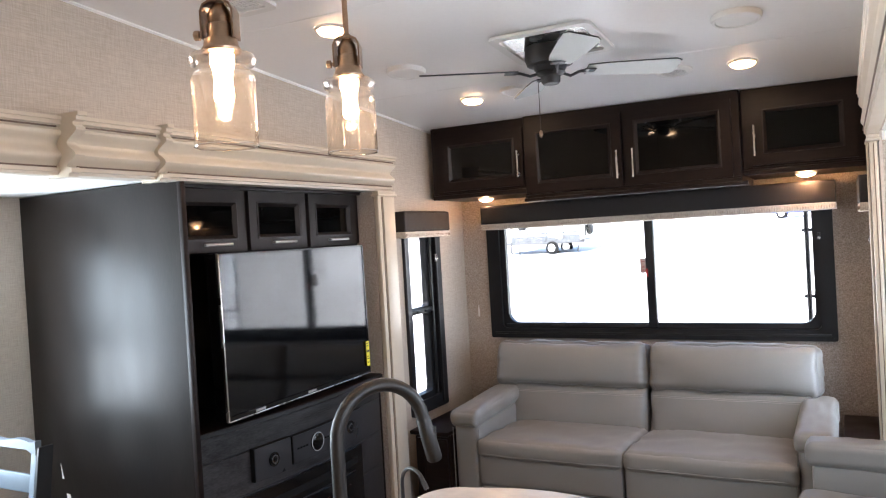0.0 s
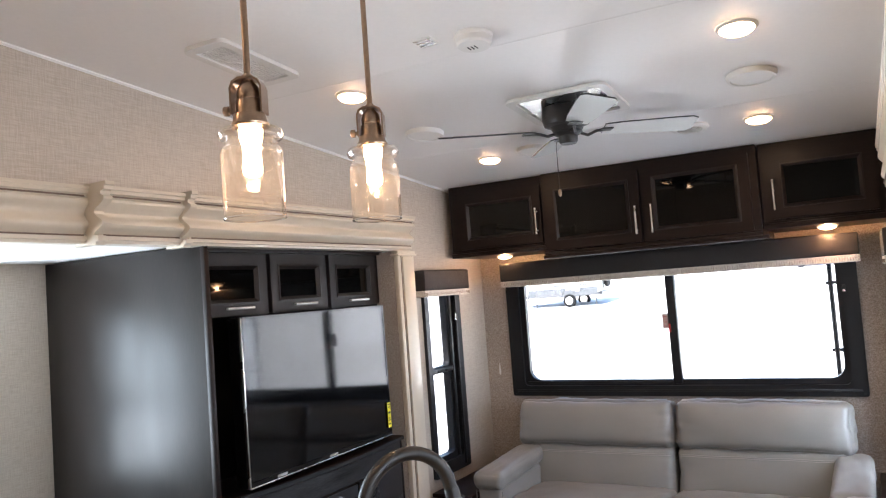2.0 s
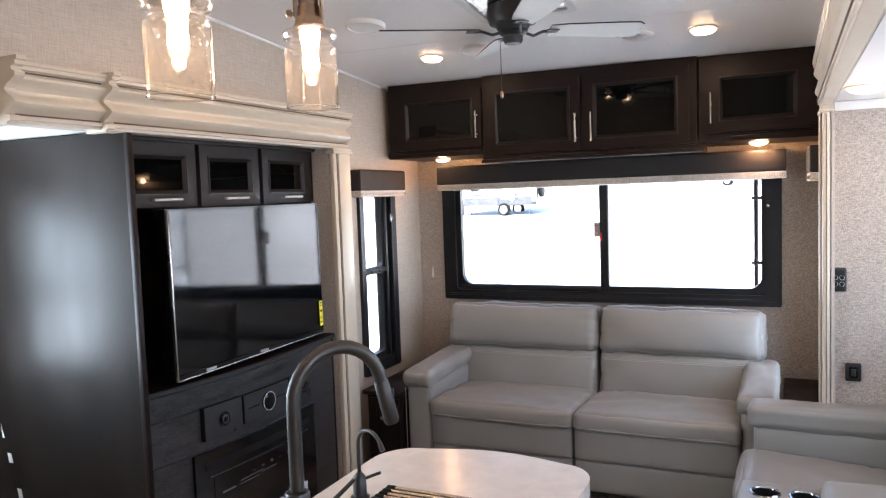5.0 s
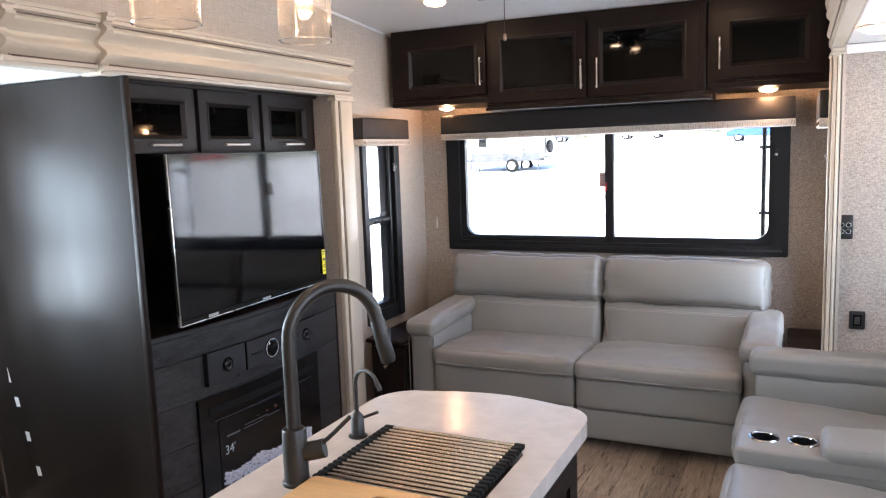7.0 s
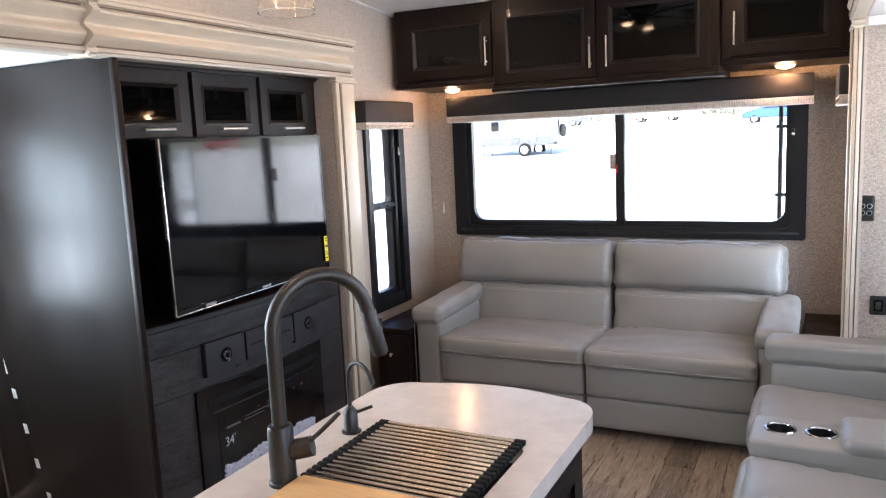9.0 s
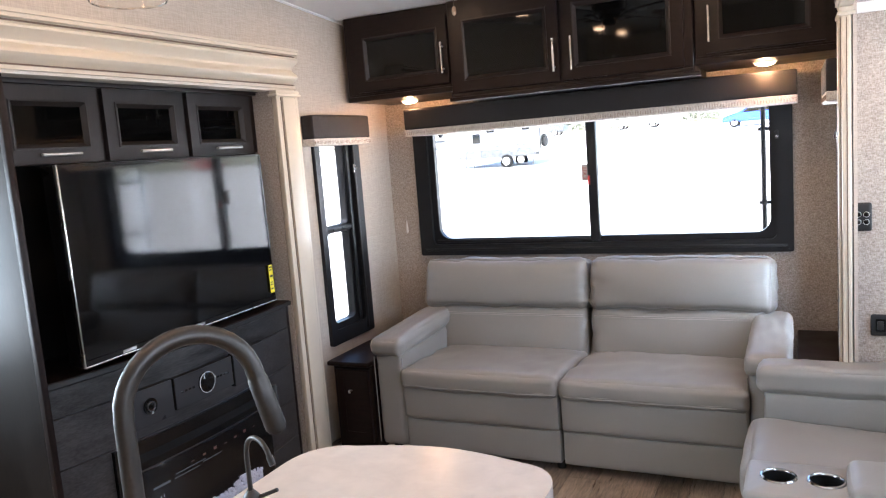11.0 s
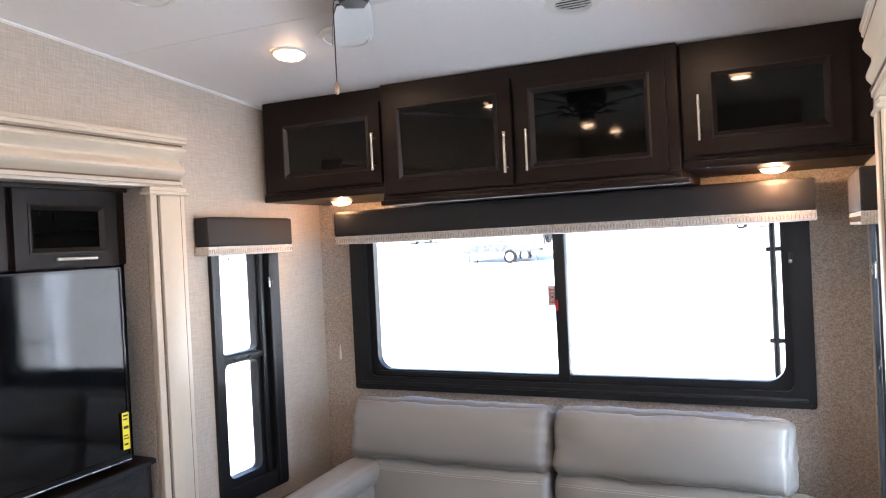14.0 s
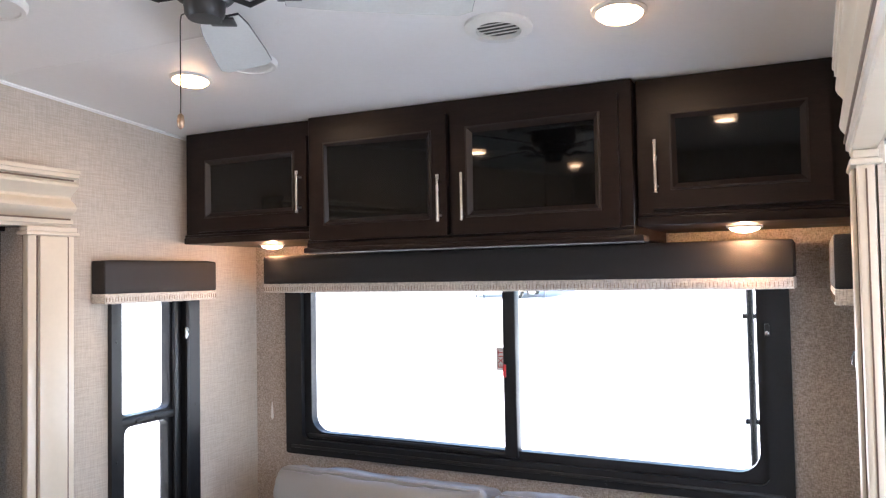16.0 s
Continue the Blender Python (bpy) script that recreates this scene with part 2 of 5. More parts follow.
def part(name, bm, material, parent=None, label="", smooth=True):
    """Link a bmesh as one mesh object under a thing or a part."""
    ob = new(name, mesh_of(name, bm, material, smooth))
    if parent is not None:
        ob.parent = parent
    if label:
        ob["label"] = label
    return ob


def setting(name, bm, material, label, category):
    return tagged(part(name, bm, material, smooth=False), label, category, kind="structure")


def box(lo, hi, bevel=0.0, seg=2, bm=None):
    bm = bm or bmesh.new()
    lo, hi = Vector(lo), Vector(hi)
    made = bmesh.ops.create_cube(bm, size=1.0, matrix=Matrix.LocRotScale((lo + hi) / 2, None, hi - lo))
    if bevel:
        edges = list({e for v in made["verts"] for e in v.link_edges})
        bmesh.ops.bevel(bm, geom=edges, offset=bevel, segments=seg, profile=0.5, affect="EDGES")
    return bm


def rbox(lo, hi, r=0.03, n=9, bulge=(0, 0, 0), m=None, bm=None, crumple=0.0):
    """A stuffed box: rounded edges of radius r and faces that swell by bulge."""
    bm = bm or bmesh.new()
    lo, hi = Vector(lo), Vector(hi)
    mid, half = (lo + hi) / 2, (hi - lo) / 2
    index, verts = {}, []
    steps = [math.sin((i / n - 0.5) * math.pi) * 0.6 + (2 * i / n - 1) * 0.4 for i in range(n + 1)]

    def vert(i, j, k):
        if (i, j, k) not in index:
            u = Vector((steps[i], steps[j], steps[k]))
            p = Vector([u[a] * half[a] for a in range(3)])
            core = Vector([max(-(half[a] - r), min(half[a] - r, p[a])) for a in range(3)])
            d = p - core
            if d.length > 1e-9:
                q = core + d.normalized() * min(r, max(abs(d[a]) for a in range(3)))
            else:
                q = p
            for a in range(3):
                b, c = (a + 1) % 3, (a + 2) % 3
                q[a] += bulge[a] * u[a] * max(0.0, 1 - u[b] ** 2) ** 0.6 * max(0.0, 1 - u[c] ** 2) ** 0.6
            if crumple:
                w = q + mid
                edge = max(abs(u[0]), abs(u[2])) ** 5
                d = noise.noise(w * 7.0) * 0.9 + noise.noise(Vector((w.x * 38, w.y * 9, w.z * 9))) * edge * 0.8 + noise.noise(Vector((w.x * 9, w.y * 9, w.z * 34)) + Vector((5, 5, 5))) * abs(u[0]) ** 8 * 0.6
                q += Vector((u[0] ** 5, u[1] ** 3, u[2] ** 3)) * d * crumple
            q += mid
            index[(i, j, k)] = bm.verts.new(m @ q if m is not None else q)
        return index[(i, j, k)]

    for a in range(3):
        for side in (0, n):
            for i in range(n):
                for j in range(n):
                    corner = []
                    for di, dj in ((0, 0), (1, 0), (1, 1), (0, 1)):
                        c = [0, 0, 0]
                        c[a], c[(a + 1) % 3], c[(a + 2) % 3] = side, i + di, j + dj
                        corner.append(vert(*c))
                    bm.faces.new(corner)
    return bm


def lathe(profile, seg=32, m=None, bm=None, cap=True):
    """Turn (radius, height) pairs round the z axis."""
    bm = bm or bmesh.new()
    rings = []
    for r, z in profile:
        ring = []
        for i in range(seg):
            a = 2 * math.pi * i / seg
            p = Vector((r * math.cos(a), r * math.sin(a), z))
            ring.append(bm.verts.new(m @ p if m is not None else p))
        rings.append(ring)
    for a, b in zip(rings, rings[1:]):
        for i in range(seg):
            bm.faces.new((a[i], a[(i + 1) % seg], b[(i + 1) % seg], b[i]))
    if cap:
        bm.faces.new(rings[0])
        bm.faces.new(rings[-1])
    return bm


def tube(points, r, seg=14, bm=None, radii=None):
    """A round bar along a line of points."""
    bm = bm or bmesh.new()
    pts = [Vector(p) for p in points]
    rings, side = [], None
    for i, p in enumerate(pts):
        d = (pts[min(i + 1, len(pts) - 1)] - pts[max(i - 1, 0)]).normalized()
        if side is None:
            side = d.orthogonal().normalized()
        side = (side - d * side.dot(d)).normalized()
        up = d.cross(side)
        rr = radii[i] if radii else r
        rings.append([bm.verts.new(p + (side * math.cos(2 * math.pi * k / seg) + up * math.sin(2 * math.pi * k / seg)) * rr) for k in range(seg)])
    for a, b in zip(rings, rings[1:]):
        for i in range(seg):
            bm.faces.new((a[i], a[(i + 1) % seg], b[(i + 1) % seg], b[i]))
    bm.faces.new(rings[0])
    bm.faces.new(rings[-1])
    return bm


def rounded(u0, u1, v0, v1, r, seg=6):
    """The outline of a rectangle with rounded corners."""
    if r <= 0:
        return [(u0, v0), (u1, v0), (u1, v1), (u0, v1)]
    pts = []
    for cu, cv, a0 in ((u1 - r, v0 + r, -90), (u1 - r, v1 - r, 0), (u0 + r, v1 - r, 90), (u0 + r, v0 + r, 180)):
        for i in range(seg + 1):
            a = radians(a0 + 90 * i / seg)
            pts.append((cu + r * math.cos(a), cv + r * math.sin(a)))
    return pts


def sheet(outline, holes, depth, put, bm=None):
    """A flat plate with holes. put(u, v, w) gives the place; w runs from 0 to depth."""
    bm = bm or bmesh.new()
    loops = []
    for w in (0.0, depth):
        edges, level = [], []
        for loop in (outline, *holes):
            vs = [bm.verts.new(put(u, v, w)) for u, v in loop]
            level.append(vs)
            edges += [bm.edges.new((vs[i], vs[(i + 1) % len(vs)])) for i in range(len(vs))]
        bmesh.ops.triangle_fill(bm, edges=edges, use_beauty=True)
        loops.append(level)
    for a, b in zip(*loops):
        for i in range(len(a)):
            j = (i + 1) % len(a)
            bm.faces.new((a[i], a[j], b[j], b[i]))
    return bm


def front(u, v, w):
    """Plates that stand upright and face -y: w grows towards the room."""
    return Vector((u, -w, v))


def strip(profile, a, b, along="y", bm=None):
    """Extrude a closed (x, z) or (y, z) outline along y or x from a to b."""
    bm = bm or bmesh.new()
    ends = []
    for s in (a, b):
        ends.append([bm.verts.new((p, s, z) if along == "y" else (s, p, z)) for p, z in profile])
    n = len(profile)
    for i in range(n):
        bm.faces.new((ends[0][i], ends[0][(i + 1) % n], ends[1][(i + 1) % n], ends[1][i]))
    bm.faces.new(ends[0])
    bm.faces.new(ends[1])
    return bm


def letters(text, size, m, material, parent, name="lettering", label=""):
    c = bpy.data.curves.new(name, "FONT")
    c.body, c.size, c.extrude, c.align_x, c.align_y = text, size, 0.0004, "CENTER", "CENTER"
    c.materials.append(material)
    ob = new(name, c)
    ob.parent = parent
    ob.matrix_basis = m
    if label:
        ob["label"] = label
    return ob


# ---- structure ----
XL, XR, YB, YF = -2.075, 0.305, 4.74, -1.25   # left, right, rear and front wall faces


def zc(y, x=-2.075):
    """The ceiling falls towards the rear; a slight fall to the right wall fits the camera's view."""
    return 2.187 + 0.083 * (4.25 - y) - 0.010 * (x + 2.075)


floor = setting("floor", box((-3.1, -1.35, -0.08), (1.3, 4.85, -0.006)), FLOORBASE, "wood-look vinyl plank floor of the living room", "floor")
bm = bmesh.new()


def ceiling_bar(a, b, low_a, low_b, high, bm):
    """A bar across the ceiling from wall to wall, its underside following the slopes."""
    ends = []
    for x in (XL - 0.04, XR + 0.04):
        ends.append([bm.verts.new((x, a, zc(a, x) + low_a)), bm.verts.new((x, b, zc(b, x) + low_b)), bm.verts.new((x, b, zc(b, x) + high)), bm.verts.new((x, a, zc(a, x) + high))])
    for k in range(4):
        bm.faces.new((ends[0][k], ends[0][(k + 1) % 4], ends[1][(k + 1) % 4], ends[1][k]))
    bm.faces.new(ends[0])
    bm.faces.new(ends[1])


ceiling_bar(YF - 0.05, YB + 0.02, 0, 0, 0.2, bm)
for y in (3.527, 2.44, 0.02):   # panel seams
    ceiling_bar(y - 0.010, y, 0.001, -0.002, 0.01, bm)
    ceiling_bar(y + 0.0001, y + 0.010, -0.002, 0.001, 0.01, bm)
setting("ceiling", bm, CEILING, "white panelled ceiling sloping down to the rear", "ceiling")

setting("wall_rear", sheet([(XL - 0.06, -0.05), (XR + 0.06, -0.05), (XR + 0.06, 2.7), (XL - 0.06, 2.7)], [rounded(-1.83, 0.07, 0.90, 1.66, 0)], 0.05, lambda u, v, w: Vector((u, YB + w, v))),
        TWEEDPAPER, "beige linen-papered rear wall with wide window", "wall")
bm = sheet([(3.7375, -0.05), (YB, -0.05), (YB, 2.7), (YF, 2.7), (YF, 1.80), (3.7375, 1.80)], [rounded(3.975, 4.345, 0.54, 1.60, 0)], 0.05, lambda u, v, w: Vector((XL - w, u, v)))
setting("wall_left", bm, WALLPAPER, "beige linen-papered wall above the slide-out opening", "wall")
setting("wall_left_front", box((XL - 0.05, YF, -0.05), (XL, 0.42, 1.80)), WALLPAPER, "beige linen-papered wall beside the slide-out", "wall")
bm = sheet([(3.66, -0.05), (YB, -0.05), (YB, 2.7), (YF, 2.7), (YF, 1.84), (3.66, 1.84)], [rounded(3.975, 4.345, 0.54, 1.60, 0)], 0.012, lambda u, v, w: Vector((XR + w, u, v)))
setting("wall_right", bm, WALLPAPER, "beige linen-papered wall over the seating slide-out", "wall")
setting("wall_right_front", box((XR, YF, -0.05), (XR + 0.05, -0.45, 1.84)), WALLPAPER, "beige linen-papered wall by the entry", "wall")
# unseen wall, added to close the front end and keep sun out
setting("wall_front", box((XL - 0.06, YF - 0.05, -0.05), (XR + 0.06, YF, 2.75)), WALLPAPER, "unseen beige linen-papered wall added to close the front", "wall")

# left slide-out: dinette and entertainment wall
setting("slide_wall_left", sheet([(0.36, -0.05), (3.66, -0.05), (3.66, 1.87), (0.36, 1.87)], [rounded(0.90, 1.94, 0.75, 1.65, 0)], 0.06, lambda u, v, w: Vector((-3.0 - w, u, v))),
        WALLPAPER, "beige linen-papered outer wall of the dinette slide-out", "wall")
setting("slide_end_left", box((-3.0, 3.60, -0.05), (XL - 0.052, 3.66, 1.87), bm=box((XL - 0.05, 3.5775, -0.05), (-2.005, 3.737, 1.784))), TWEEDPAPER, "beige linen-papered end wall of the slide-out", "wall")
setting("slide_front_left", box((-3.0, 0.36, -0.05), (XL - 0.05, 0.42, 1.87)), WALLPAPER, "beige linen-papered front end of the slide-out", "wall")
setting("slide_ceiling_left", box((-3.0, 0.42, 1.80), (XL - 0.052, 3.60, 1.87)), CEILING, "low white ceiling of the dinette slide-out", "ceiling")
# right slide-out: theatre seats and kitchen
setting("slide_wall_right", sheet([(-0.5, -0.05), (3.76, -0.05), (3.76, 1.91), (-0.5, 1.91)], [rounded(0.2, 1.3, 1.0, 1.65, 0), rounded(2.27, 3.33, 0.97, 1.63, 0)], 0.06, lambda u, v, w: Vector((1.18 + w, u, v))),
        WALLPAPER, "beige linen-papered outer wall of the seating slide-out", "wall")
setting("slide_end_right", box((0.302, 3.70, -0.05), (1.18, 3.76, 1.91)), TWEEDPAPER, "beige linen-papered end wall with switches", "wall")
setting("slide_front_right", box((XR + 0.05, -0.5, -0.05), (1.18, -0.45, 1.91)), WALLPAPER, "beige linen-papered front end of the slide-out", "wall")
setting("slide_ceiling_right", box((XR + 0.014, -0.45, 1.84), (1.18, 3.70, 1.91)), CEILING, "low white ceiling over the theatre seats", "ceiling")


def crown_profile(wall, sign, z0, depth, h=0.185):
    """Stepped and waved moulding: out from the wall, going up."""
    pts = [(0.0, 0.0), (0.62, 0.0), (0.64, 0.05), (0.72, 0.06), (0.72, 0.13), (0.66, 0.15)]
    for i in range(15):
        s = i / 14
        pts.append((0.70 + 0.10 * s + 0.14 * math.sin(2 * math.pi * (s * 1.5 - 0.18)), 0.16 + 0.60 * s))
    pts += [(0.84, 0.80), (0.84, 0.85), (0.95, 0.87), (0.95, 0.93), (1.0, 0.94), (1.0, 1.0), (0.0, 1.0)]
    return [(wall + sign * depth * o, z0 + h * v) for o, v in pts]


def crown(name, wall, sign, z0, runs, blocks, label):
    root = thing(name, label=label, category="moulding", kind="structure")
    for a, b, d in runs:
        section = part("moulding_section", strip(crown_profile(wall, sign, z0, d), a, b), CREAM, root)
        bm = bmesh.new()
        for v, o in ((0.14, 0.715), (0.825, 0.838)):
            x, z = wall + sign * d * o, z0 + 0.185 * v
            box((min(x, x + sign * 0.004), a + 0.012, z - 0.0026), (max(x, x + sign * 0.004), b - 0.012, z + 0.0026), bm=bm)
        part("glaze_line", bm, GLAZE, section, "thin dark brown glaze line")
    for y, d, w in blocks:
        prof = crown_profile(wall, sign, z0 - 0.008, d, 0.2)
        part("joint_block", strip(prof, y, y + w), CREAM, root)
    return root


crown("crown_left", XL, 1, 1.786, ((0.3, 1.80, 0.085), (1.83, 2.165, 0.118), (2.192, 3.739, 0.128)), ((1.80, 0.165, 0.034), (2.165, 0.150, 0.030)), "cream crown moulding with brown glaze lines over the slide-out")
crown("crown_right", XR, -1, 1.826, ((-0.4, 1.50, 0.058), (1.53, 3.745, 0.066)), ((1.50, 0.082, 0.03),), "cream crown moulding with brown glaze lines over the seats")


def casing(name, x0, x1, y0, y1, h, face, label):
    """Upright flat pilaster with two glaze lines and a small capital. face: the x of the face towards the room."""
    root = thing(name, Matrix.Translation((x0, y0, 0)), label, "casing", kind="structure")
    w, d = x1 - x0, y1 - y0
    part("pilaster", box((0, 0, 0), (w, d, h), 0.006), CREAM, root)
    s = 1 if face > (x0 + x1) / 2 else -1
    fx = w if s > 0 else 0.0
    part("raised_face", box((min(fx, fx + s * 0.009), 0.035, 0.0), (max(fx, fx + s * 0.009), d - 0.03, h - 0.03), 0.004), CREAM, root)
    for yy in (0.03, d - 0.025):
        part("glaze_line", box((min(fx, fx + s * 0.002), yy - 0.0025, 0), (max(fx, fx + s * 0.002), yy + 0.0025, h - 0.03)), GLAZE, root, "thin dark brown glaze line")
    part("capital", box((-0.012, -0.012, h - 0.028), (w + 0.012, d + 0.012, h - 0.016), 0.004, bm=box((-0.006, -0.006, h - 0.016), (w + 0.006, d + 0.006, h), 0.003)), CREAM, root)
    return root


casing("casing_left", -2.004, -1.975, 3.576, 3.738, 1.785, -1.975, "cream pilaster casing with brown glaze lines")
c = casing("casing_right", 0.271, 0.301, 3.655, 3.79, 1.825, 0.255, "cream pilaster casing with brown glaze lines")
part("glaze_line", box((0.014, -0.002, 0), (0.017, 0.0005, 1.79)), GLAZE, c)
setting("trim_slide_end", box((0.303, 3.688, 1.802), (1.17, 3.6985, 1.838), 0.003), WHITE_TRIM, "white trim strip under the slide-out ceiling", "trim")
setting("trim_slide_side", box((0.3025, 3.690, 0.0), (0.308, 3.6985, 1.80), 0.002), WHITE_TRIM, "white trim strip beside the papered end wall", "trim")
bm = bmesh.new()
for x0, x1 in ((XL, XL + 0.009), (XR - 0.009, XR)):
    ends = [[bm.verts.new((x, y, zc(y, x) + dz)) for x, dz in ((x0, 0.001), (x1, 0.001), (x1, -0.004), (x0, -0.009) if x0 < -1 else (x0, -0.004))] for y in (YF, YB)]
    for i in range(4):
        bm.faces.new((ends[0][i], ends[0][(i + 1) % 4], ends[1][(i + 1) % 4], ends[1][i]))
setting("trim_ceiling", bm, CEILING, "slim white bead where the ceiling meets the wall", "trim")


# ---- windows ----
def rear_window():
    root = thing("window_1", Matrix.Translation((-0.889, YB, 0.85)), "wide black-framed sliding window over the sofa", "window", kind="structure")
    W, H = 1.006, 0.84
    part("outer_frame", sheet(rounded(-W, W, 0, H, 0.012, 3), [rounded(-W + 0.085, W - 0.075, 0.062, H - 0.06, 0.03)], 0.022, front), BLACK, root)
    part("inner_frame", sheet(rounded(-W + 0.06, W - 0.05, 0.04, H - 0.04, 0.04), [rounded(-W + 0.118, W - 0.102, 0.094, H - 0.08, 0.07)], 0.040, lambda u, v, w: Vector((u, 0.045 - w, v))), BLACK, root)
    part("mullion", box((0.014, -0.012, 0.07), (0.066, 0.04, H - 0.06), 0.005), BLACK, root)
    part("sash_rail", box((-W + 0.10, -0.004, 0.070), (0.03, 0.03, 0.088), 0.004), SATINBLACK, root)
    part("track", box((-W + 0.03, -0.028, 0.026), (W - 0.03, -0.021, 0.040), 0.003), SATINBLACK, root)
    for a, b in ((-W + 0.10, 0.03), (0.05, W - 0.09)):
        p = part("pane", box((a, 0.020, 0.075), (b, 0.024, H - 0.06)), PANE, root, "clear glass")
        p.visible_shadow = False
    latch = part("latch", box((0.93, -0.030, 0.545), (0.945, -0.021, 0.585), 0.003), SATINBLACK, root)
    part("ring", lathe([(0.004, 0), (0.007, 0.001), (0.007, 0.003), (0.004, 0.004)], 14, pose(0.9375, -0.0305, 0.555, 90)), CHROME, latch)
    for x in (-W + 0.02, -0.4, 0.4, W - 0.02):
        part("screw", lathe([(0.004, 0), (0.0035, 0.0015)], 10, pose(x, -0.022, 0.014, 90)), SATINBLACK, root)
    return root


rear_window()
sticker = thing("exit_sticker", Matrix.Translation((-0.893, YB + 0.017, 1.285)), "clear exit sticker with red print on the window glass", "sticker")
part("label_sheet", box((-0.021, -0.0006, -0.044), (0.021, 0.0, 0.044)), PAPER, sticker)
letters("EXIT", 0.034, pose(0, -0.0012, 0, 90, -90, 0), RED, sticker, label="red letters reading EXIT")
tab = thing("exit_release", Matrix.Translation((-0.866, YB - 0.016, 1.245)), "red emergency release handle on the window mullion", "handle")
part("grip", box((-0.006, -0.008, -0.024), (0.006, 0.003, 0.024), 0.003), RED, tab)


def side_window(name, m, label):
    """Tall narrow window: a fixed light above a hinged one. Its own x runs along the wall."""
    root = thing(name, m, label, "window", kind="structure")
    part("outer_frame", sheet(rounded(0, 0.425, 0, 1.12, 0.012, 3), [rounded(0.045, 0.345, 0.075, 1.06, 0.03)], 0.02, front), BLACK, root)
    part("inner_frame", sheet(rounded(0.035, 0.39, 0.055, 1.08, 0.03), [rounded(0.062, 0.29, 0.622, 1.05, 0.03), rounded(0.075, 0.28, 0.105, 0.582, 0.03)], 0.045, lambda u, v, w: Vector((u, 0.05 - w, v))), BLACK, root)
    part("hinged_stile", box((0.296, -0.016, 0.08), (0.318, 0.0, 1.05), 0.004), SATINBLACK, root)
    part("cross_rail", box((0.05, -0.012, 0.589), (0.30, 0.006, 0.615), 0.004), SATINBLACK, root)
    for x in (0.11, 0.2):
        part("rail_clip", box((x, -0.018, 0.594), (x + 0.03, -0.011, 0.606), 0.002), BLACK, root)
    part("side_rail", box((0.345, -0.030, 0.02), (0.362, -0.019, 1.1), 0.004), SATINBLACK, root)
    latch = part("latch", box((0.335, -0.034, 0.885), (0.349, -0.019, 0.935), 0.004), CHROME, root)
    part("latch_hook", tube([(0.342, -0.036, 0.93), (0.348, -0.042, 0.915), (0.342, -0.04, 0.9)], 0.002, 8), CHROME, latch)
    for z0, z1 in ((0.10, 0.587), (0.617, 1.055)):
        p = part("pane", box((0.055, 0.022, z0), (0.30, 0.026, z1)), PANE, root, "clear glass")
        p.visible_shadow = False
    for x, z in ((0.022, 0.47), (0.022, 0.2), (0.40, 0.3), (0.40, 0.62), (0.022, 0.9)):
        part("screw", lathe([(0.005, 0), (0.004, 0.002)], 10, pose(x, -0.02, z, 90)), SATINBLACK, root)
    return root


side_window("window_2", pose(XL, 3.947, 0.49, 0, 0, 90), "narrow black-framed window with a hinged lower light")
side_window("window_3", pose(XR, 4.372, 0.49, 0, 0, -90), "narrow black-framed window beside the sofa")
w4 = thing("window_4", pose(-3.0, 0.90, 0.75, 0, 0, 90), "black-framed dinette window in the slide-out", "window", kind="structure")
part("frame", sheet(rounded(-0.04, 1.08, -0.04, 0.94, 0.02), [rounded(0.01, 1.03, 0.01, 0.40, 0.04), rounded(0.01, 1.03, 0.47, 0.89, 0.04)], 0.012, front), BLACK, w4)
# unseen window, added as the opening for kitchen_daylight
w5 = thing("window_5", pose(1.18, 1.3, 1.0, 0, 0, -90), "assumed black-framed kitchen window in the slide-out, out of sight", "window", kind="structure")
part("frame", sheet(rounded(-0.04, 1.14, -0.04, 0.69, 0.02), [rounded(0.01, 1.09, 0.01, 0.64, 0.04)], 0.012, front), BLACK, w5)

# unseen window, added as the opening for seating_daylight
w6 = thing("window_6", pose(1.18, 3.33, 0.97, 0, 0, -90), "assumed black-framed window behind the theatre seats, out of sight", "window", kind="structure")
part("frame", sheet(rounded(-0.04, 1.10, -0.04, 0.70, 0.02), [rounded(0.01, 1.05, 0.01, 0.65, 0.04)], 0.012, front), BLACK, w6)


def valance(name, m, w, h, d, band, label):
    """A padded window box: black top box, tweed band along its lower edge. Hangs on the wall at y = 0."""
    root = thing(name, m, label, "valance")
    part("padded_box", rbox((0, -d, band), (w, -0.002, h), 0.010, 8), VALANCE, root)
    part("tweed_band", rbox((0.0, -d + 0.001, 0.0), (w, -0.002, band + 0.004), 0.006, 8), TWEED, root, "cream tweed band with dark flecks")
    bm = bmesh.new()
    n = int(w / 0.012)
    for i in range(n):
        x = (i + 0.5) * w / n
        box((x - 0.0008, -d - 0.0003, band * 0.25), (x + 0.0008, -d + 0.003, band * 0.70), bm=bm)
    part("woven_trim", bm, FLECK, root, smooth=False)
    return root


valance("window_valance", Matrix.Translation((-1.822, YB, 1.55)), 1.962, 0.150, 0.255, 0.034, "long black embossed window valance with cream tweed band")
valance("window_valance", pose(XL, 3.875, 1.528, 0, 0, 90), 0.535, 0.155, 0.078, 0.034, "short black embossed window valance with cream tweed band")
valance("window_valance", pose(XR, 4.41, 1.528, 0, 0, -90), 0.535, 0.155, 0.075, 0.034, "short black embossed window valance with cream tweed band")


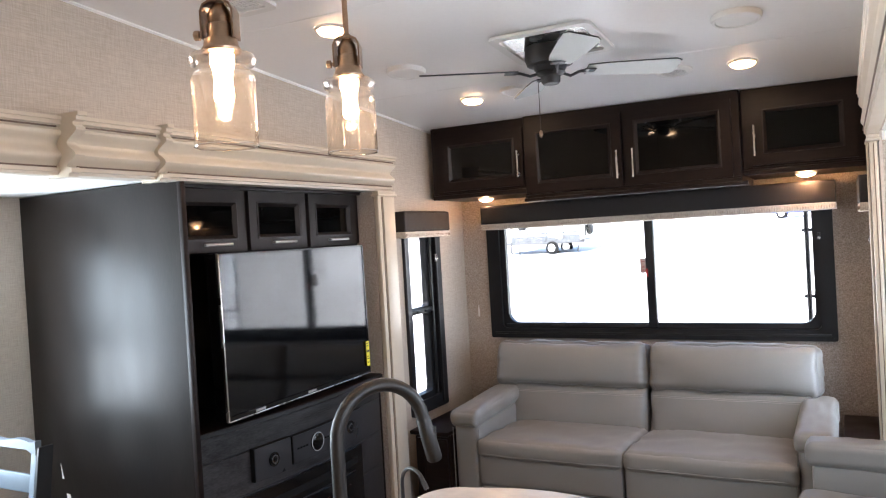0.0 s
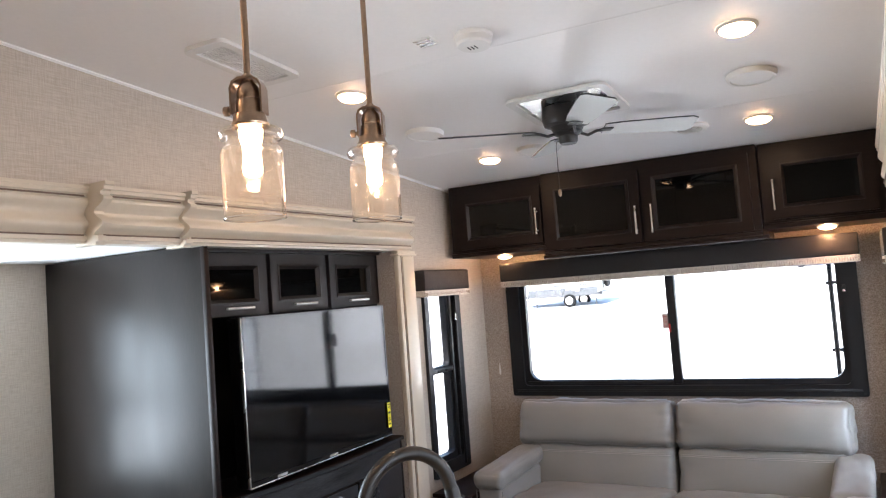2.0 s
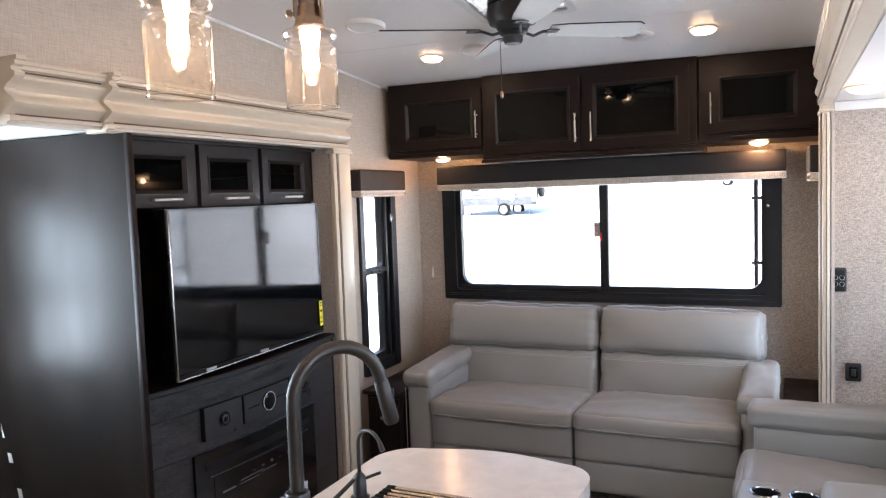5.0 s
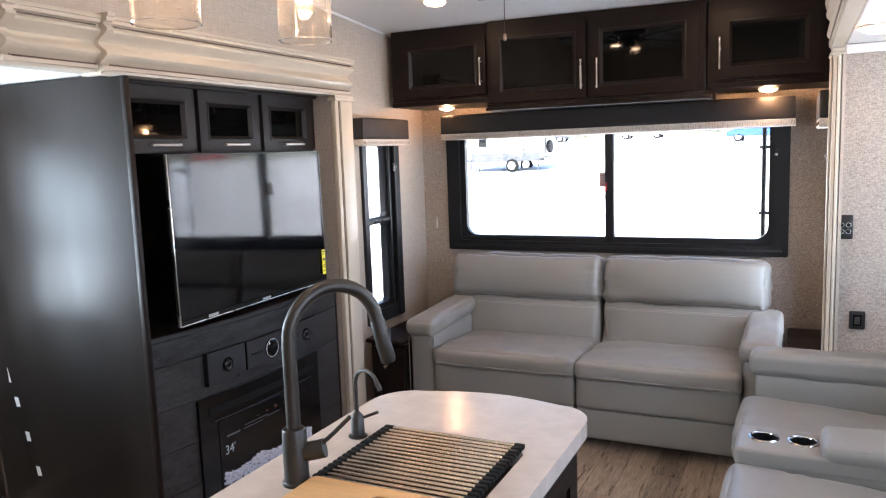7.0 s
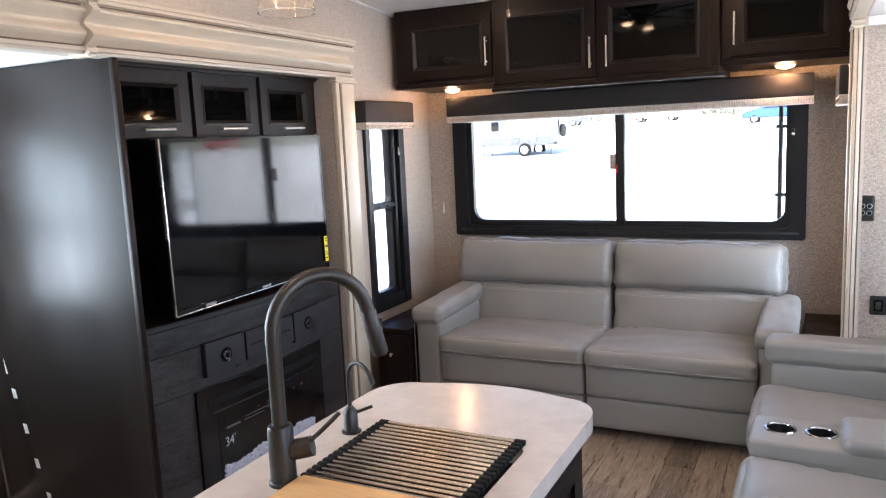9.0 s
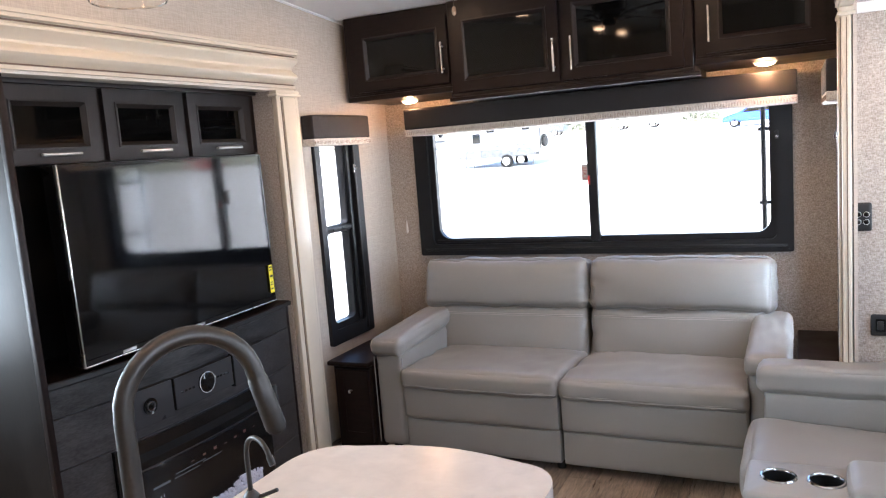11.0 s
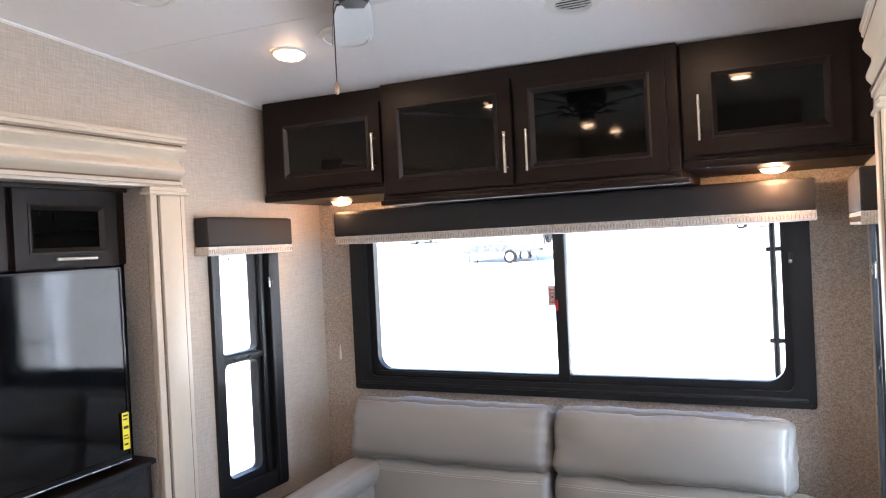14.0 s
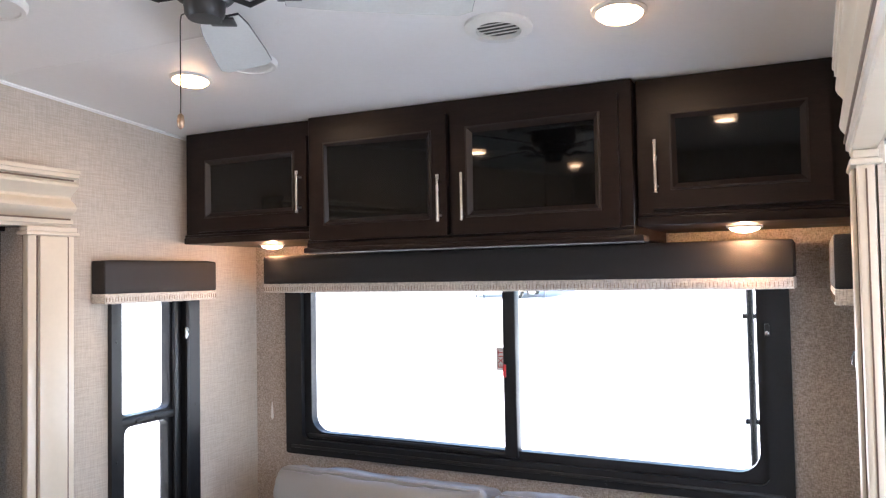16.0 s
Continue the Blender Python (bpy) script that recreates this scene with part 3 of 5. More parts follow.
# ---- rear overhead cabinets ----
def framed_door(root, u0, u1, v0, v1, y, stile, material, glass, handle, hl=0.16, lean=(0, 0)):
    """A framed door in the plane y with a bevelled inner edge; handle: (u, v, upright); lean: the pane's tilt in
    degrees, set so its reflections fit the camera's view.
    """
    door = part("door", sheet(rounded(u0, u1, v0, v1, 0.004, 2), [rounded(u0 + stile, u1 - stile, v0 + stile, v1 - stile, 0)], 0.020, lambda u, v, w: Vector((u, y - w, v))), material, root)
    bm = bmesh.new()
    a, b = stile - 0.004, stile + 0.018
    loops = []
    for off, w in ((a, 0.0235), (a + 0.006, 0.0245), (b, 0.008), (b, 0.002), (a, 0.002)):
        loops.append([bm.verts.new((u, y - w, v)) for u, v in ((u0 + off, v0 + off), (u1 - off, v0 + off), (u1 - off, v1 - off), (u0 + off, v1 - off))])
    for i in range(len(loops)):
        p, q = loops[i], loops[(i + 1) % len(loops)]
        for k in range(4):
            bm.faces.new((p[k], p[(k + 1) % 4], q[(k + 1) % 4], q[k]))
    part("bead", bm, ESPRESSO_EDGE if material is ESPRESSO else material, door, smooth=False)
    w, h = (u1 - u0) / 2 - stile, (v1 - v0) / 2 - stile
    pane = part("pane", box((-w, -0.002, -h), (w, 0.002, h)), glass, door, "dark mirror-like glass")
    pane.matrix_basis = pose((u0 + u1) / 2, y - 0.008, (v0 + v1) / 2, lean[0], 0, lean[1])
    u, v, upright = handle
    h = hl / 2
    if upright:
        bm = tube([(u, y - 0.046, v - h), (u, y - 0.046, v + h)], 0.0055, 10)
        for s in (-1, 1):
            tube([(u, y - 0.019, v + s * h * 0.72), (u, y - 0.046, v + s * h * 0.72)], 0.004, 8, bm)
    else:
        bm = tube([(u - h, y - 0.046, v), (u + h, y - 0.046, v)], 0.0055, 10)
        for s in (-1, 1):
            tube([(u + s * h * 0.72, y - 0.019, v), (u + s * h * 0.72, y - 0.046, v)], 0.004, 8, bm)
    part("handle", bm, NICKEL, door, "brushed nickel bar handle")
    return door


def overhead(x0, x1, z0, yf, doors, label, ledge=0.0):
    root = thing("overhead_cabinet", Matrix.Translation((x0, yf, z0)), label, "cabinet", "overhead cabinets on the rear wall")
    w, d = x1 - x0, YB - yf - 0.003
    bm = box((0, 0, 0), (w, d, 0.4))
    for v in bm.verts:
        if v.co.z > 0.2:
            v.co.z = zc(yf + v.co.y, x0 + v.co.x) - z0 - 0.002
    bmesh.ops.bevel(bm, geom=list(bm.edges), offset=0.003, segments=1, affect="EDGES")
    part("body", bm, ESPRESSO, root)
    part("bottom_rail", box((0, -0.012, 0.0), (w, 0.0, 0.026), 0.004, bm=box((0, -0.007, 0.026), (w, 0.0, 0.036), 0.003)), ESPRESSO, root)
    if ledge:
        part("ledge", box((-0.004, -0.028, -0.012), (w + 0.03, 0.05, 0.008), 0.005), ESPRESSO, root)
    for u0, u1, v0, v1, hu, hv, lean in doors:
        framed_door(root, u0 - x0, u1 - x0, v0 - z0, v1 - z0, 0.0, 0.056, ESPRESSO, DARKGLASS, (hu - x0, hv - z0, True), 0.15, lean)
    return root


overhead(-2.022, -1.413, 1.748, 4.270, ((-1.955, -1.422, 1.793, 2.120, -1.446, 1.915, (0.5, 0)),), "dark espresso overhead cabinet with one glass door")
overhead(-1.409, -0.262, 1.706, 4.245, ((-1.382, -0.852, 1.738, 2.130, -0.872, 1.855, (1.0, 1.4)), (-0.835, -0.300, 1.738, 2.130, -0.788, 1.855, (0, 0))), "wide dark espresso overhead cabinet with two glass doors", 1)
overhead(-0.258, XR - 0.002, 1.74, 4.270, ((-0.213, 0.245, 1.785, 2.108, -0.198, 1.905, (0.86, 0.9)),), "dark espresso overhead cabinet with one glass door")


# ---- entertainment wall in the left slide-out ----
EY0, EY1 = 2.30, 3.545
def bow(y):
    s = (2 * y - EY0 - EY1) / (EY1 - EY0)
    return -2.035 + 0.055 * (1 - s * s)


def bowed(y0, y1, z0, z1, t0=0.0, t1=0.016, n=14, bm=None):
    """A board that follows the bowed front, from t0 to t1 metres before it."""
    bm = bm or bmesh.new()
    rows = []
    for i in range(n + 1):
        y = y0 + (y1 - y0) * i / n
        x = bow(y)
        rows.append([bm.verts.new(p) for p in ((x + t0, y, z0), (x + t1, y, z0), (x + t1, y, z1), (x + t0, y, z1))])
    for a, b in zip(rows, rows[1:]):
        for k in range(4):
            bm.faces.new((a[k], a[(k + 1) % 4], b[(k + 1) % 4], b[k]))
    bm.faces.new(rows[0])
    bm.faces.new(rows[-1])
    return bm


media = thing("entertainment_cabinet", label="built-in dark wood entertainment cabinet with a bowed plank front", category="cabinet")
part("side_panel", box((-2.995, 2.28, 0.0), (-2.022, 2.298, 1.795), 0.003), SIDEPANEL, media, "tall dark brown laminate side panel")
part("panel_edge", box((-2.024, 2.277, 0.0), (-2.002, 2.301, 1.795), 0.004), ESPRESSO, media)
part("niche_back", box((-2.36, 2.30, 0.80), (-2.34, 3.595, 1.53)), RUBBER, media)
part("niche_side", box((-2.36, 3.578, 0.82), (-2.13, 3.597, 1.53)), RUBBER, media)
part("upper_box", box((-2.40, 2.30, 1.515), (-2.112, 3.597, 1.795), 0.003), ESPRESSO, media)
part("top_rail", box((-2.114, 2.30, 1.772), (-2.09, 3.597, 1.795), 0.003), ESPRESSO, media)
bm = bowed(EY0 + 0.002, 3.572, 0.800, 0.822, -0.30, 0.022)
part("shelf", bm, ESPRESSO, media)
part("shelf_edge", bowed(EY0 + 0.002, 3.575, 0.803, 0.819, 0.022, 0.028), SATINBLACK, media)
zs = (0.02, 0.185, 0.36, 0.53, 0.70, 0.798)
for a, b in zip(zs, zs[1:]):
    part("plank", bowed(EY0 + 0.002, EY1 - 0.006, a + 0.0015, b - 0.0015), PLANKWOOD, media)
part("fascia_back", bowed(EY0 + 0.002, EY1 - 0.006, 0.0, 0.80, -0.02, -0.001), RUBBER, media)
part("end_edge", box((-2.30, EY1 - 0.004, 0.0), (-2.018, EY1 + 0.012, 0.80), 0.003), ESPRESSO, media)
for i in range(3):
    y0 = 2.320 + i * 0.411
    door = framed_door(media, 0, 0.386, 0, 0.258, 0.0, 0.052, CHARCOAL, DARKGLASS, (0.2, 0.03, False), 0.15)
    door.matrix_basis = pose(-2.112, y0, 1.512, 0, 0, 90)

tv = thing("television", pose(-2.0056, 2.4105, 0.845, -0.5, 0, 92.75), "large flat black television in a cabinet niche", "television")
part("casing", box((0, -0.035, 0), (1.062, 0.03, 0.66), 0.006), GLOSSBLACK, tv)
part("screen", box((0.010, -0.0385, 0.022), (1.052, -0.0355, 0.652)), SCREEN, tv, "glossy dark screen")
bm = sheet(rounded(0, 1.062, 0, 0.66, 0.006, 2), [rounded(0.007, 1.055, 0.020, 0.654, 0)], 0.006, lambda u, v, w: Vector((u, -0.036 - w, v)))
part("bezel", bm, GLOSSBLACK, tv)
for u in (0.16, 0.52):
    part("badge", box((u, -0.0435, 0.006), (u + 0.06, -0.042, 0.016)), NICKEL, tv)
part("left_protector", box((-0.003, -0.044, 0.0), (0.003, -0.030, 0.66), 0.001), NICKEL, tv, "strip of clear protective film")
part("lower_protector", box((0.0, -0.0445, -0.002), (1.06, -0.042, 0.003), 0.001), NICKEL, tv, "strip of clear protective film")
tag = thing("energy_label", pose(-2.0095, 3.436, 0.885, -0.5, 0, 92.75), "yellow energy label stuck to the television", "label")
part("label_sheet", box((0, -0.0012, 0), (0.029, 0, 0.125)), YELLOW, tag)
for i, (z, h) in enumerate(((0.112, 0.006), (0.100, 0.005), (0.070, 0.010), (0.045, 0.004), (0.035, 0.004), (0.015, 0.006))):
    part("printed_line", box((0.004, -0.0020, z), (0.025 - 0.004 * (i % 2), -0.0012, z + h)), INK, tag)

# pale sheets put in place of the bright light spots on the panel
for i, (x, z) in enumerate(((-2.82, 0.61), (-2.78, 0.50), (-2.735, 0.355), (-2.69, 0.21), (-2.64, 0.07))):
    tag = thing("light_spot", Matrix.Translation((x, 2.2795, z)), "small pale sheet standing in for a light spot on the dark side panel", "tag", "tags on the side panel")
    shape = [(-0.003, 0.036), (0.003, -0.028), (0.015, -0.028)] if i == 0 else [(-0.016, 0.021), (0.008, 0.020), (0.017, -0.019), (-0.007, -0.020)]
    part("spot_sheet", sheet(shape, [], 0.0008, front), PAPER, tag)

stereo = thing("stereo", label="black stereo with a lit round dial between two speakers", category="stereo")
for name, y0, y1, z0, z1 in (("speaker", 2.535, 2.742, 0.572, 0.708), ("head_unit", 2.752, 3.062, 0.585, 0.705), ("speaker", 3.072, 3.285, 0.572, 0.708)):
    b = part(name, bowed(y0, y1, z0, z1, 0.0165, 0.037, 5), RUBBER, stereo)
    part("face_plate", bowed(y0 + 0.002, y1 - 0.002, z0 + 0.002, z1 - 0.002, 0.037, 0.0405, 5), STEREO, b, "satin grey-black face")
    ym, zm = (y0 + y1) / 2, (z0 + z1) / 2
    x = bow(ym) + 0.0405
    if name == "speaker":
        part("cone", lathe([(0.030, 0), (0.030, 0.004), (0.020, 0.002), (0.016, 0.006), (0.010, 0.008)], 24, pose(x - 0.001, ym, zm, 0, 90, 0)), GLOSSBLACK, b)
        part("trim_ring", lathe([(0.013, 0.007), (0.017, 0.0085), (0.019, 0.007)], 24, pose(x - 0.001, ym, zm, 0, 90, 0), cap=False), GUNMETAL, b)
    else:
        part("dial", lathe([(0.040, 0), (0.040, 0.010), (0.034, 0.013)], 32, pose(x - 0.002, ym, zm, 0, 90, 0)), GLOSSBLACK, b)
        part("dial_ring", lathe([(0.0402, 0.008), (0.0415, 0.010), (0.0402, 0.0120), (0.0390, 0.010)], 36, pose(x - 0.002, ym, zm, 0, 90, 0), cap=False), glow("dial_light", (0.9, 0.95, 1.0), 0.055, 0.05), b, "white lit ring")
        for i in range(4):
            for s in (-1, 1):
                yy = ym + s * (0.066 + 0.019 * i)
                part("button", box((bow(yy) + 0.0395, yy - 0.006, zm - 0.004), (bow(yy) + 0.0425, yy + 0.006, zm + 0.004), 0.001), GLOSSBLACK, b)

fire = thing("electric_fireplace", label="black glass electric fireplace with lit display and crystals", category="fireplace")
FY0, FY1, FZ0, FZ1 = 2.485, 3.29, 0.055, 0.525
part("surround", bowed(FY0, FY1, FZ0, FZ1, 0.0165, 0.030, 8), GLOSSBLACK, fire)
part("upper_grille", bowed(FY0 + 0.05, FY1 - 0.05, FZ1 - 0.075, FZ1 - 0.045, 0.030, 0.033, 8), RUBBER, fire)
part("glass_front", bowed(2.575, 3.195, 0.125, 0.412, 0.030, 0.033, 8), GLOSSBLACK, fire, "glossy black glass")
part("trim_line", bowed(2.555, 3.215, 0.419, 0.4225, 0.030, 0.036, 8), GUNMETAL, fire)
part("lower_trim", bowed(2.555, 3.215, 0.112, 0.116, 0.030, 0.036, 8), GUNMETAL, fire)


def fire_pose(y, z, off=0.0345):
    return pose(bow(y) + off, y, z, 90, 0, 90)


letters("34°", 0.054, fire_pose(2.632, 0.280), DIGITS, fire, label="lit digits reading 34 degrees")
for y, z, w, h in ((2.65, 0.338, 0.075, 0.008), (2.79, 0.352, 0.15, 0.003), (2.90, 0.344, 0.10, 0.003), (2.77, 0.338, 0.12, 0.003)):
    part("printed_line", bowed(y - w / 2, y + w / 2, z - h / 2, z + h / 2, 0.0332, 0.0340, 2), DISPLAY, fire)
for i in range(7):
    y = 2.80 + i * 0.060
    part("icon", bowed(y - 0.008, y + 0.008, 0.367, 0.370 + 0.004 * (i % 3), 0.0332, 0.0340, 1), AMBER, fire)
rng = random.Random(4)
bm = bmesh.new()
for i in range(620):
    y = rng.uniform(2.585, 3.185)
    s = rng.uniform(0.004, 0.010)
    z = 0.136 + rng.random() ** 1.2 * (0.050 + 0.010 * math.sin(y * 23))
    m = pose(bow(y) + 0.034 + rng.uniform(0, 0.004), y, z, rng.uniform(0, 360), rng.uniform(0, 360), 0) @ Matrix.Diagonal((s, s * rng.uniform(0.6, 1.4), s, 1))
    bmesh.ops.create_icosphere(bm, subdivisions=1, radius=1.0, matrix=m)
tagged(part("crystals", bm, CRYSTAL, fire, "clear and white glass crystals, their LED light given as own glow", smooth=False), kind="stuff")


# ---- sofa ----
def sofa():
    root = thing("sofa", Matrix.Translation((-0.827, 4.2, 0)), "greige leather two-seat sofa with padded arms under the window", "sofa")
    X0, X1 = -0.765, 0.775
    for s, a, b in ((-1, X0, 0.005), (1, 0.011, X1)):
        dip = Matrix.Translation((0, -0.41, 0.352)) @ Matrix.Rotation(radians(-4.0), 4, "X")
        seat = part("seat_cushion", rbox((a, 0.0, 0.0), (b, 0.70, 0.096), 0.030, 30, (0.003, 0.014, 0.020), dip, crumple=0.0065), LEATHER, root)
        for z, r in ((0.018, 0.0032), (0.026, 0.0012)):
            pts = [dip @ Vector((a + 0.004, 0.045, z)), dip @ Vector((a + 0.008, 0.018, z))]
            pts += [dip @ Vector((a + 0.03 + (b - a - 0.06) * i / 10, -0.0005 - 0.008 * math.sin(math.pi * i / 10) ** 0.5, z + 0.002 * math.sin(i * 2.1))) for i in range(11)]
            pts += [dip @ Vector((b - 0.008, 0.018, z)), dip @ Vector((b - 0.004, 0.045, z))]
            part("piping", tube(pts, r, 8), SEAM if r > 0.002 else STITCH, seat, "stitched welt along the cushion")
        part("footrest_panel", rbox((a + 0.002, -0.385, 0.197), (b - 0.002, -0.1, 0.362), 0.018, 10, (0, 0.010, 0)), LEATHER, root)
        part("front_panel", rbox((a + 0.002, -0.372, 0.042), (b - 0.002, -0.1, 0.200), 0.014, 10, (0, 0.006, 0)), LEATHER, root)
        lean = Matrix.Translation((0, 0.16, 0.40)) @ Matrix.Rotation(radians(-12), 4, "X")
        la, lb = (a - 0.085, b - 0.005) if s < 0 else (a + 0.005, b + 0.055)
        low = part("lumbar_cushion", rbox((la, 0.0, -0.085), (lb, 0.20, 0.240), 0.034, 34, (0, 0.042, 0.004), lean, crumple=0.008), LEATHER, root)
        for z in (0.184, 0.192):
            part("stitch_line", tube([lean @ Vector((la + 0.02 + (lb - la - 0.04) * i / 12, -0.007 - 0.030 * math.sin(math.pi * i / 12) ** 0.6, z + 0.0015 * math.sin(i * 1.7))) for i in range(13)], 0.0013, 6), STITCH, low, "pale stitched seam")
        top = Matrix.Translation((0, 0.182, 0.620)) @ Matrix.Rotation(radians(-13), 4, "X")
        a2, b2 = (a - 0.145, b) if s < 0 else (a, b + 0.095)
        back = part("back_cushion", rbox((a2, 0.0, 0.0), (b2 - 0.004, 0.20, 0.262), 0.046, 34, (0.004, 0.046, 0.008), top, crumple=0.009), LEATHER, root)
        part("welt", tube([top @ Vector((a2 + 0.03 + (b2 - a2 - 0.064) * i / 12, 0.016 - 0.006 * math.sin(math.pi * i / 12), 0.2545 + 0.004 * math.sin(math.pi * i / 12) + 0.001 * math.sin(i * 2.3))) for i in range(13)], 0.0024, 6), SEAM, back, "stitched welt along the top edge")
    part("back_frame", rbox((-0.89, 0.34, 0.06), (0.85, 0.50, 0.80), 0.03, 8), LEATHER, root)
    for s, a, b in ((-1, -0.918, -0.762), (1, 0.772, 0.928)):
        arm = part("arm", rbox((a + 0.006, -0.37, 0.045), (b - 0.006, 0.36, 0.52), 0.025, 10, (0.004, 0.006, 0)), LEATHER, root)
        tilt = Matrix.Translation((0, -0.40, 0.50)) @ Matrix.Rotation(radians(2.0), 4, "X")
        part("arm_pad", rbox((a - 0.008, 0.0, 0.0), (b + 0.008, 0.70, 0.085), 0.034, 24, (0.0, 0.006, 0.012), tilt, crumple=0.004), LEATHER, arm)
        part("piping", tube([(a + 0.002, -0.372, 0.06), (a + 0.002, -0.372, 0.49)], 0.0025, 6, tube([(b - 0.002, -0.372, 0.06), (b - 0.002, -0.372, 0.49)], 0.0025, 6)), LEATHER, arm)
    for x in (-0.86, -0.02, 0.86):
        for y in (-0.3, 0.4):
            part("foot", lathe([(0.02, 0), (0.024, 0.05)], 12, Matrix.Translation((x, y, 0))), SATINBLACK, root)
    return root


sofa()


def end_table(x0, x1, label, knob):
    root = thing("end_table", Matrix.Translation((x0, 3.80, 0)), label, "end table", "tables beside the sofa")
    w = x1 - x0
    part("cabinet_body", box((0.02, 0.03, 0), (w, 0.93, 0.438), 0.004), ESPRESSO, root)
    part("top", box((0, 0, 0.438), (w, 0.93, 0.462), 0.008, 3), ESPRESSO, root)
    d = part("door", sheet(rounded(0.035, w - 0.015, 0.05, 0.42, 0.004, 2), [rounded(0.08, w - 0.06, 0.10, 0.37, 0)], 0.016, lambda u, v, ww: Vector((u, 0.03 - ww, v))), ESPRESSO, root)
    part("panel", box((0.078, 0.018, 0.098), (w - 0.058, 0.026, 0.372)), ESPRESSO, d)
    if knob:
        part("knob", lathe([(0.004, 0), (0.004, 0.012), (0.009, 0.016), (0.009, 0.022), (0.004, 0.025)], 14, pose(w * 0.52, 0.014, 0.315, 90)), NICKEL, d, "small nickel knob")
    return root


end_table(-2.005, -1.765, "small dark espresso end table with a door beside the sofa", True)
end_table(0.125, XR - 0.004, "small dark espresso end table beside the sofa", False)


# ---- theatre seats in the right slide-out ----
def theatre_seats():
    root = thing("theatre_seat", Matrix.Translation((0.4, 2.95, 0)), "greige leather double recliner with console and cup holders", "recliner")
    for y0, y1 in ((-0.675, -0.115), (0.125, 0.605)):
        tilt = Matrix.Translation((-0.425, 0, 0.447)) @ Matrix.Rotation(radians(4), 4, "Y")
        seat = part("seat_cushion", rbox((0.0, y0, -0.14), (0.62, y1, 0.0), 0.045, 26, (0.010, 0.004, 0.014), tilt, crumple=0.005), LEATHER, root)
        part("footrest_panel", rbox((-0.40, y0 + 0.004, 0.06), (-0.30, y1 - 0.004, 0.34), 0.03, 10, (0.008, 0, 0)), LEATHER, root)
        part("backrest", rbox((0.36, y0 + 0.004, 0.36), (0.58, y1 - 0.004, 0.98), 0.06, 10, (0.02, 0, 0.01), Matrix.Translation((0.02, 0, 0))), LEATHER, root)
    for y0, y1, x, z in ((-0.835, -0.682, -0.35, 0.585), (0.612, 0.742, -0.405, 0.615)):
        arm = part("arm", rbox((x + 0.02, y0 + 0.006, 0.05), (0.40, y1 - 0.006, z - 0.085), 0.03, 10), LEATHER, root)
        part("arm_pad", rbox((x, y0 - 0.006, z - 0.095), (0.42, y1 + 0.004, z), 0.030, 24, (0.004, 0, 0.010), crumple=0.004), LEATHER, arm)
        part("piping", tube([(x + 0.012, y1 + 0.001, z - 0.088), (x + 0.1, y1 + 0.005, z - 0.09), (0.38, y1 + 0.005, z - 0.09)], 0.0028, 8), SEAM, arm, "stitched welt under the pad")
    con = part("console", rbox((-0.41, -0.112, 0.05), (0.40, 0.122, 0.436), 0.018, 10, (0.004, 0, 0.0)), LEATHER, root)
    wells = [[(x + 0.043 * math.cos(k * math.pi / 16), 0.015 + 0.043 * math.sin(k * math.pi / 16)) for k in range(32)] for x in (-0.325, -0.205)]
    bm = sheet(rounded(-0.412, 0.30, -0.112, 0.122, 0.02), wells, 0.050, lambda u, v, w: Vector((u, v, 0.433 + w)))
    rim = [e for e in bm.edges if all(v.co.z > 0.48 and (v.co.x < -0.39 or v.co.x > 0.27 or abs(v.co.y - 0.005) > 0.095) for v in e.verts) and len(e.link_faces) == 2 and any(abs(f.normal.z) < 0.5 for f in e.link_faces)]
    bmesh.ops.bevel(bm, geom=rim, offset=0.013, segments=3, profile=0.5, affect="EDGES")
    part("console_top", bm, LEATHER, con)
    for x in (-0.325, -0.205):
        cup = part("cup_holder", lathe([(0.0400, 0.000), (0.0408, 0.0035), (0.0430, 0.0055), (0.0475, 0.0046), (0.0500, 0.0008)], 32, Matrix.Translation((x, 0.015, 0.4825)), cap=False), CHROME, con, "polished chrome rim")
        part("cup_well", lathe([(0.0010, -0.042), (0.037, -0.042), (0.0395, -0.038), (0.0405, 0.001)], 28, Matrix.Translation((x, 0.015, 0.4825)), cap=False), RUBBER, cup, "dark well")
    part("console_pad", rbox((-0.150, -0.116, 0.458), (0.42, 0.118, 0.520), 0.029, 24, (0.004, 0.0, 0.008), crumple=0.004), LEATHER, con)
    for x in (-0.3, 0.4):
        for y in (-0.75, 0.0, 0.68):
            part("foot", lathe([(0.02, 0), (0.02, 0.06)], 10, Matrix.Translation((x, y, 0))), SATINBLACK, root)
    return root


theatre_seats()


# ---- island ----
IZ = 0.774
island = thing("kitchen_island", Matrix.Translation((-0.62, 1.55, 0)), "dark espresso kitchen island cabinet with framed side panels", "island")
part("body", box((-0.26, -0.70, 0.0), (0.265, 0.60, IZ - 0.041), 0.004), ESPRESSO, island)
for y0, y1 in ((-0.66, -0.06), (-0.02, 0.57)):
    p = part("side_panel", sheet(rounded(y0, y1, 0.06, 0.70, 0.003, 2), [rounded(y0 + 0.065, y1 - 0.065, 0.125, 0.635, 0)], 0.016, lambda u, v, w: Vector((0.265 + w, u, v))), ESPRESSO, island)
    part("inset", box((0.265, y0 + 0.064, 0.124), (0.271, y1 - 0.064, 0.636)), ESPRESSO, p)
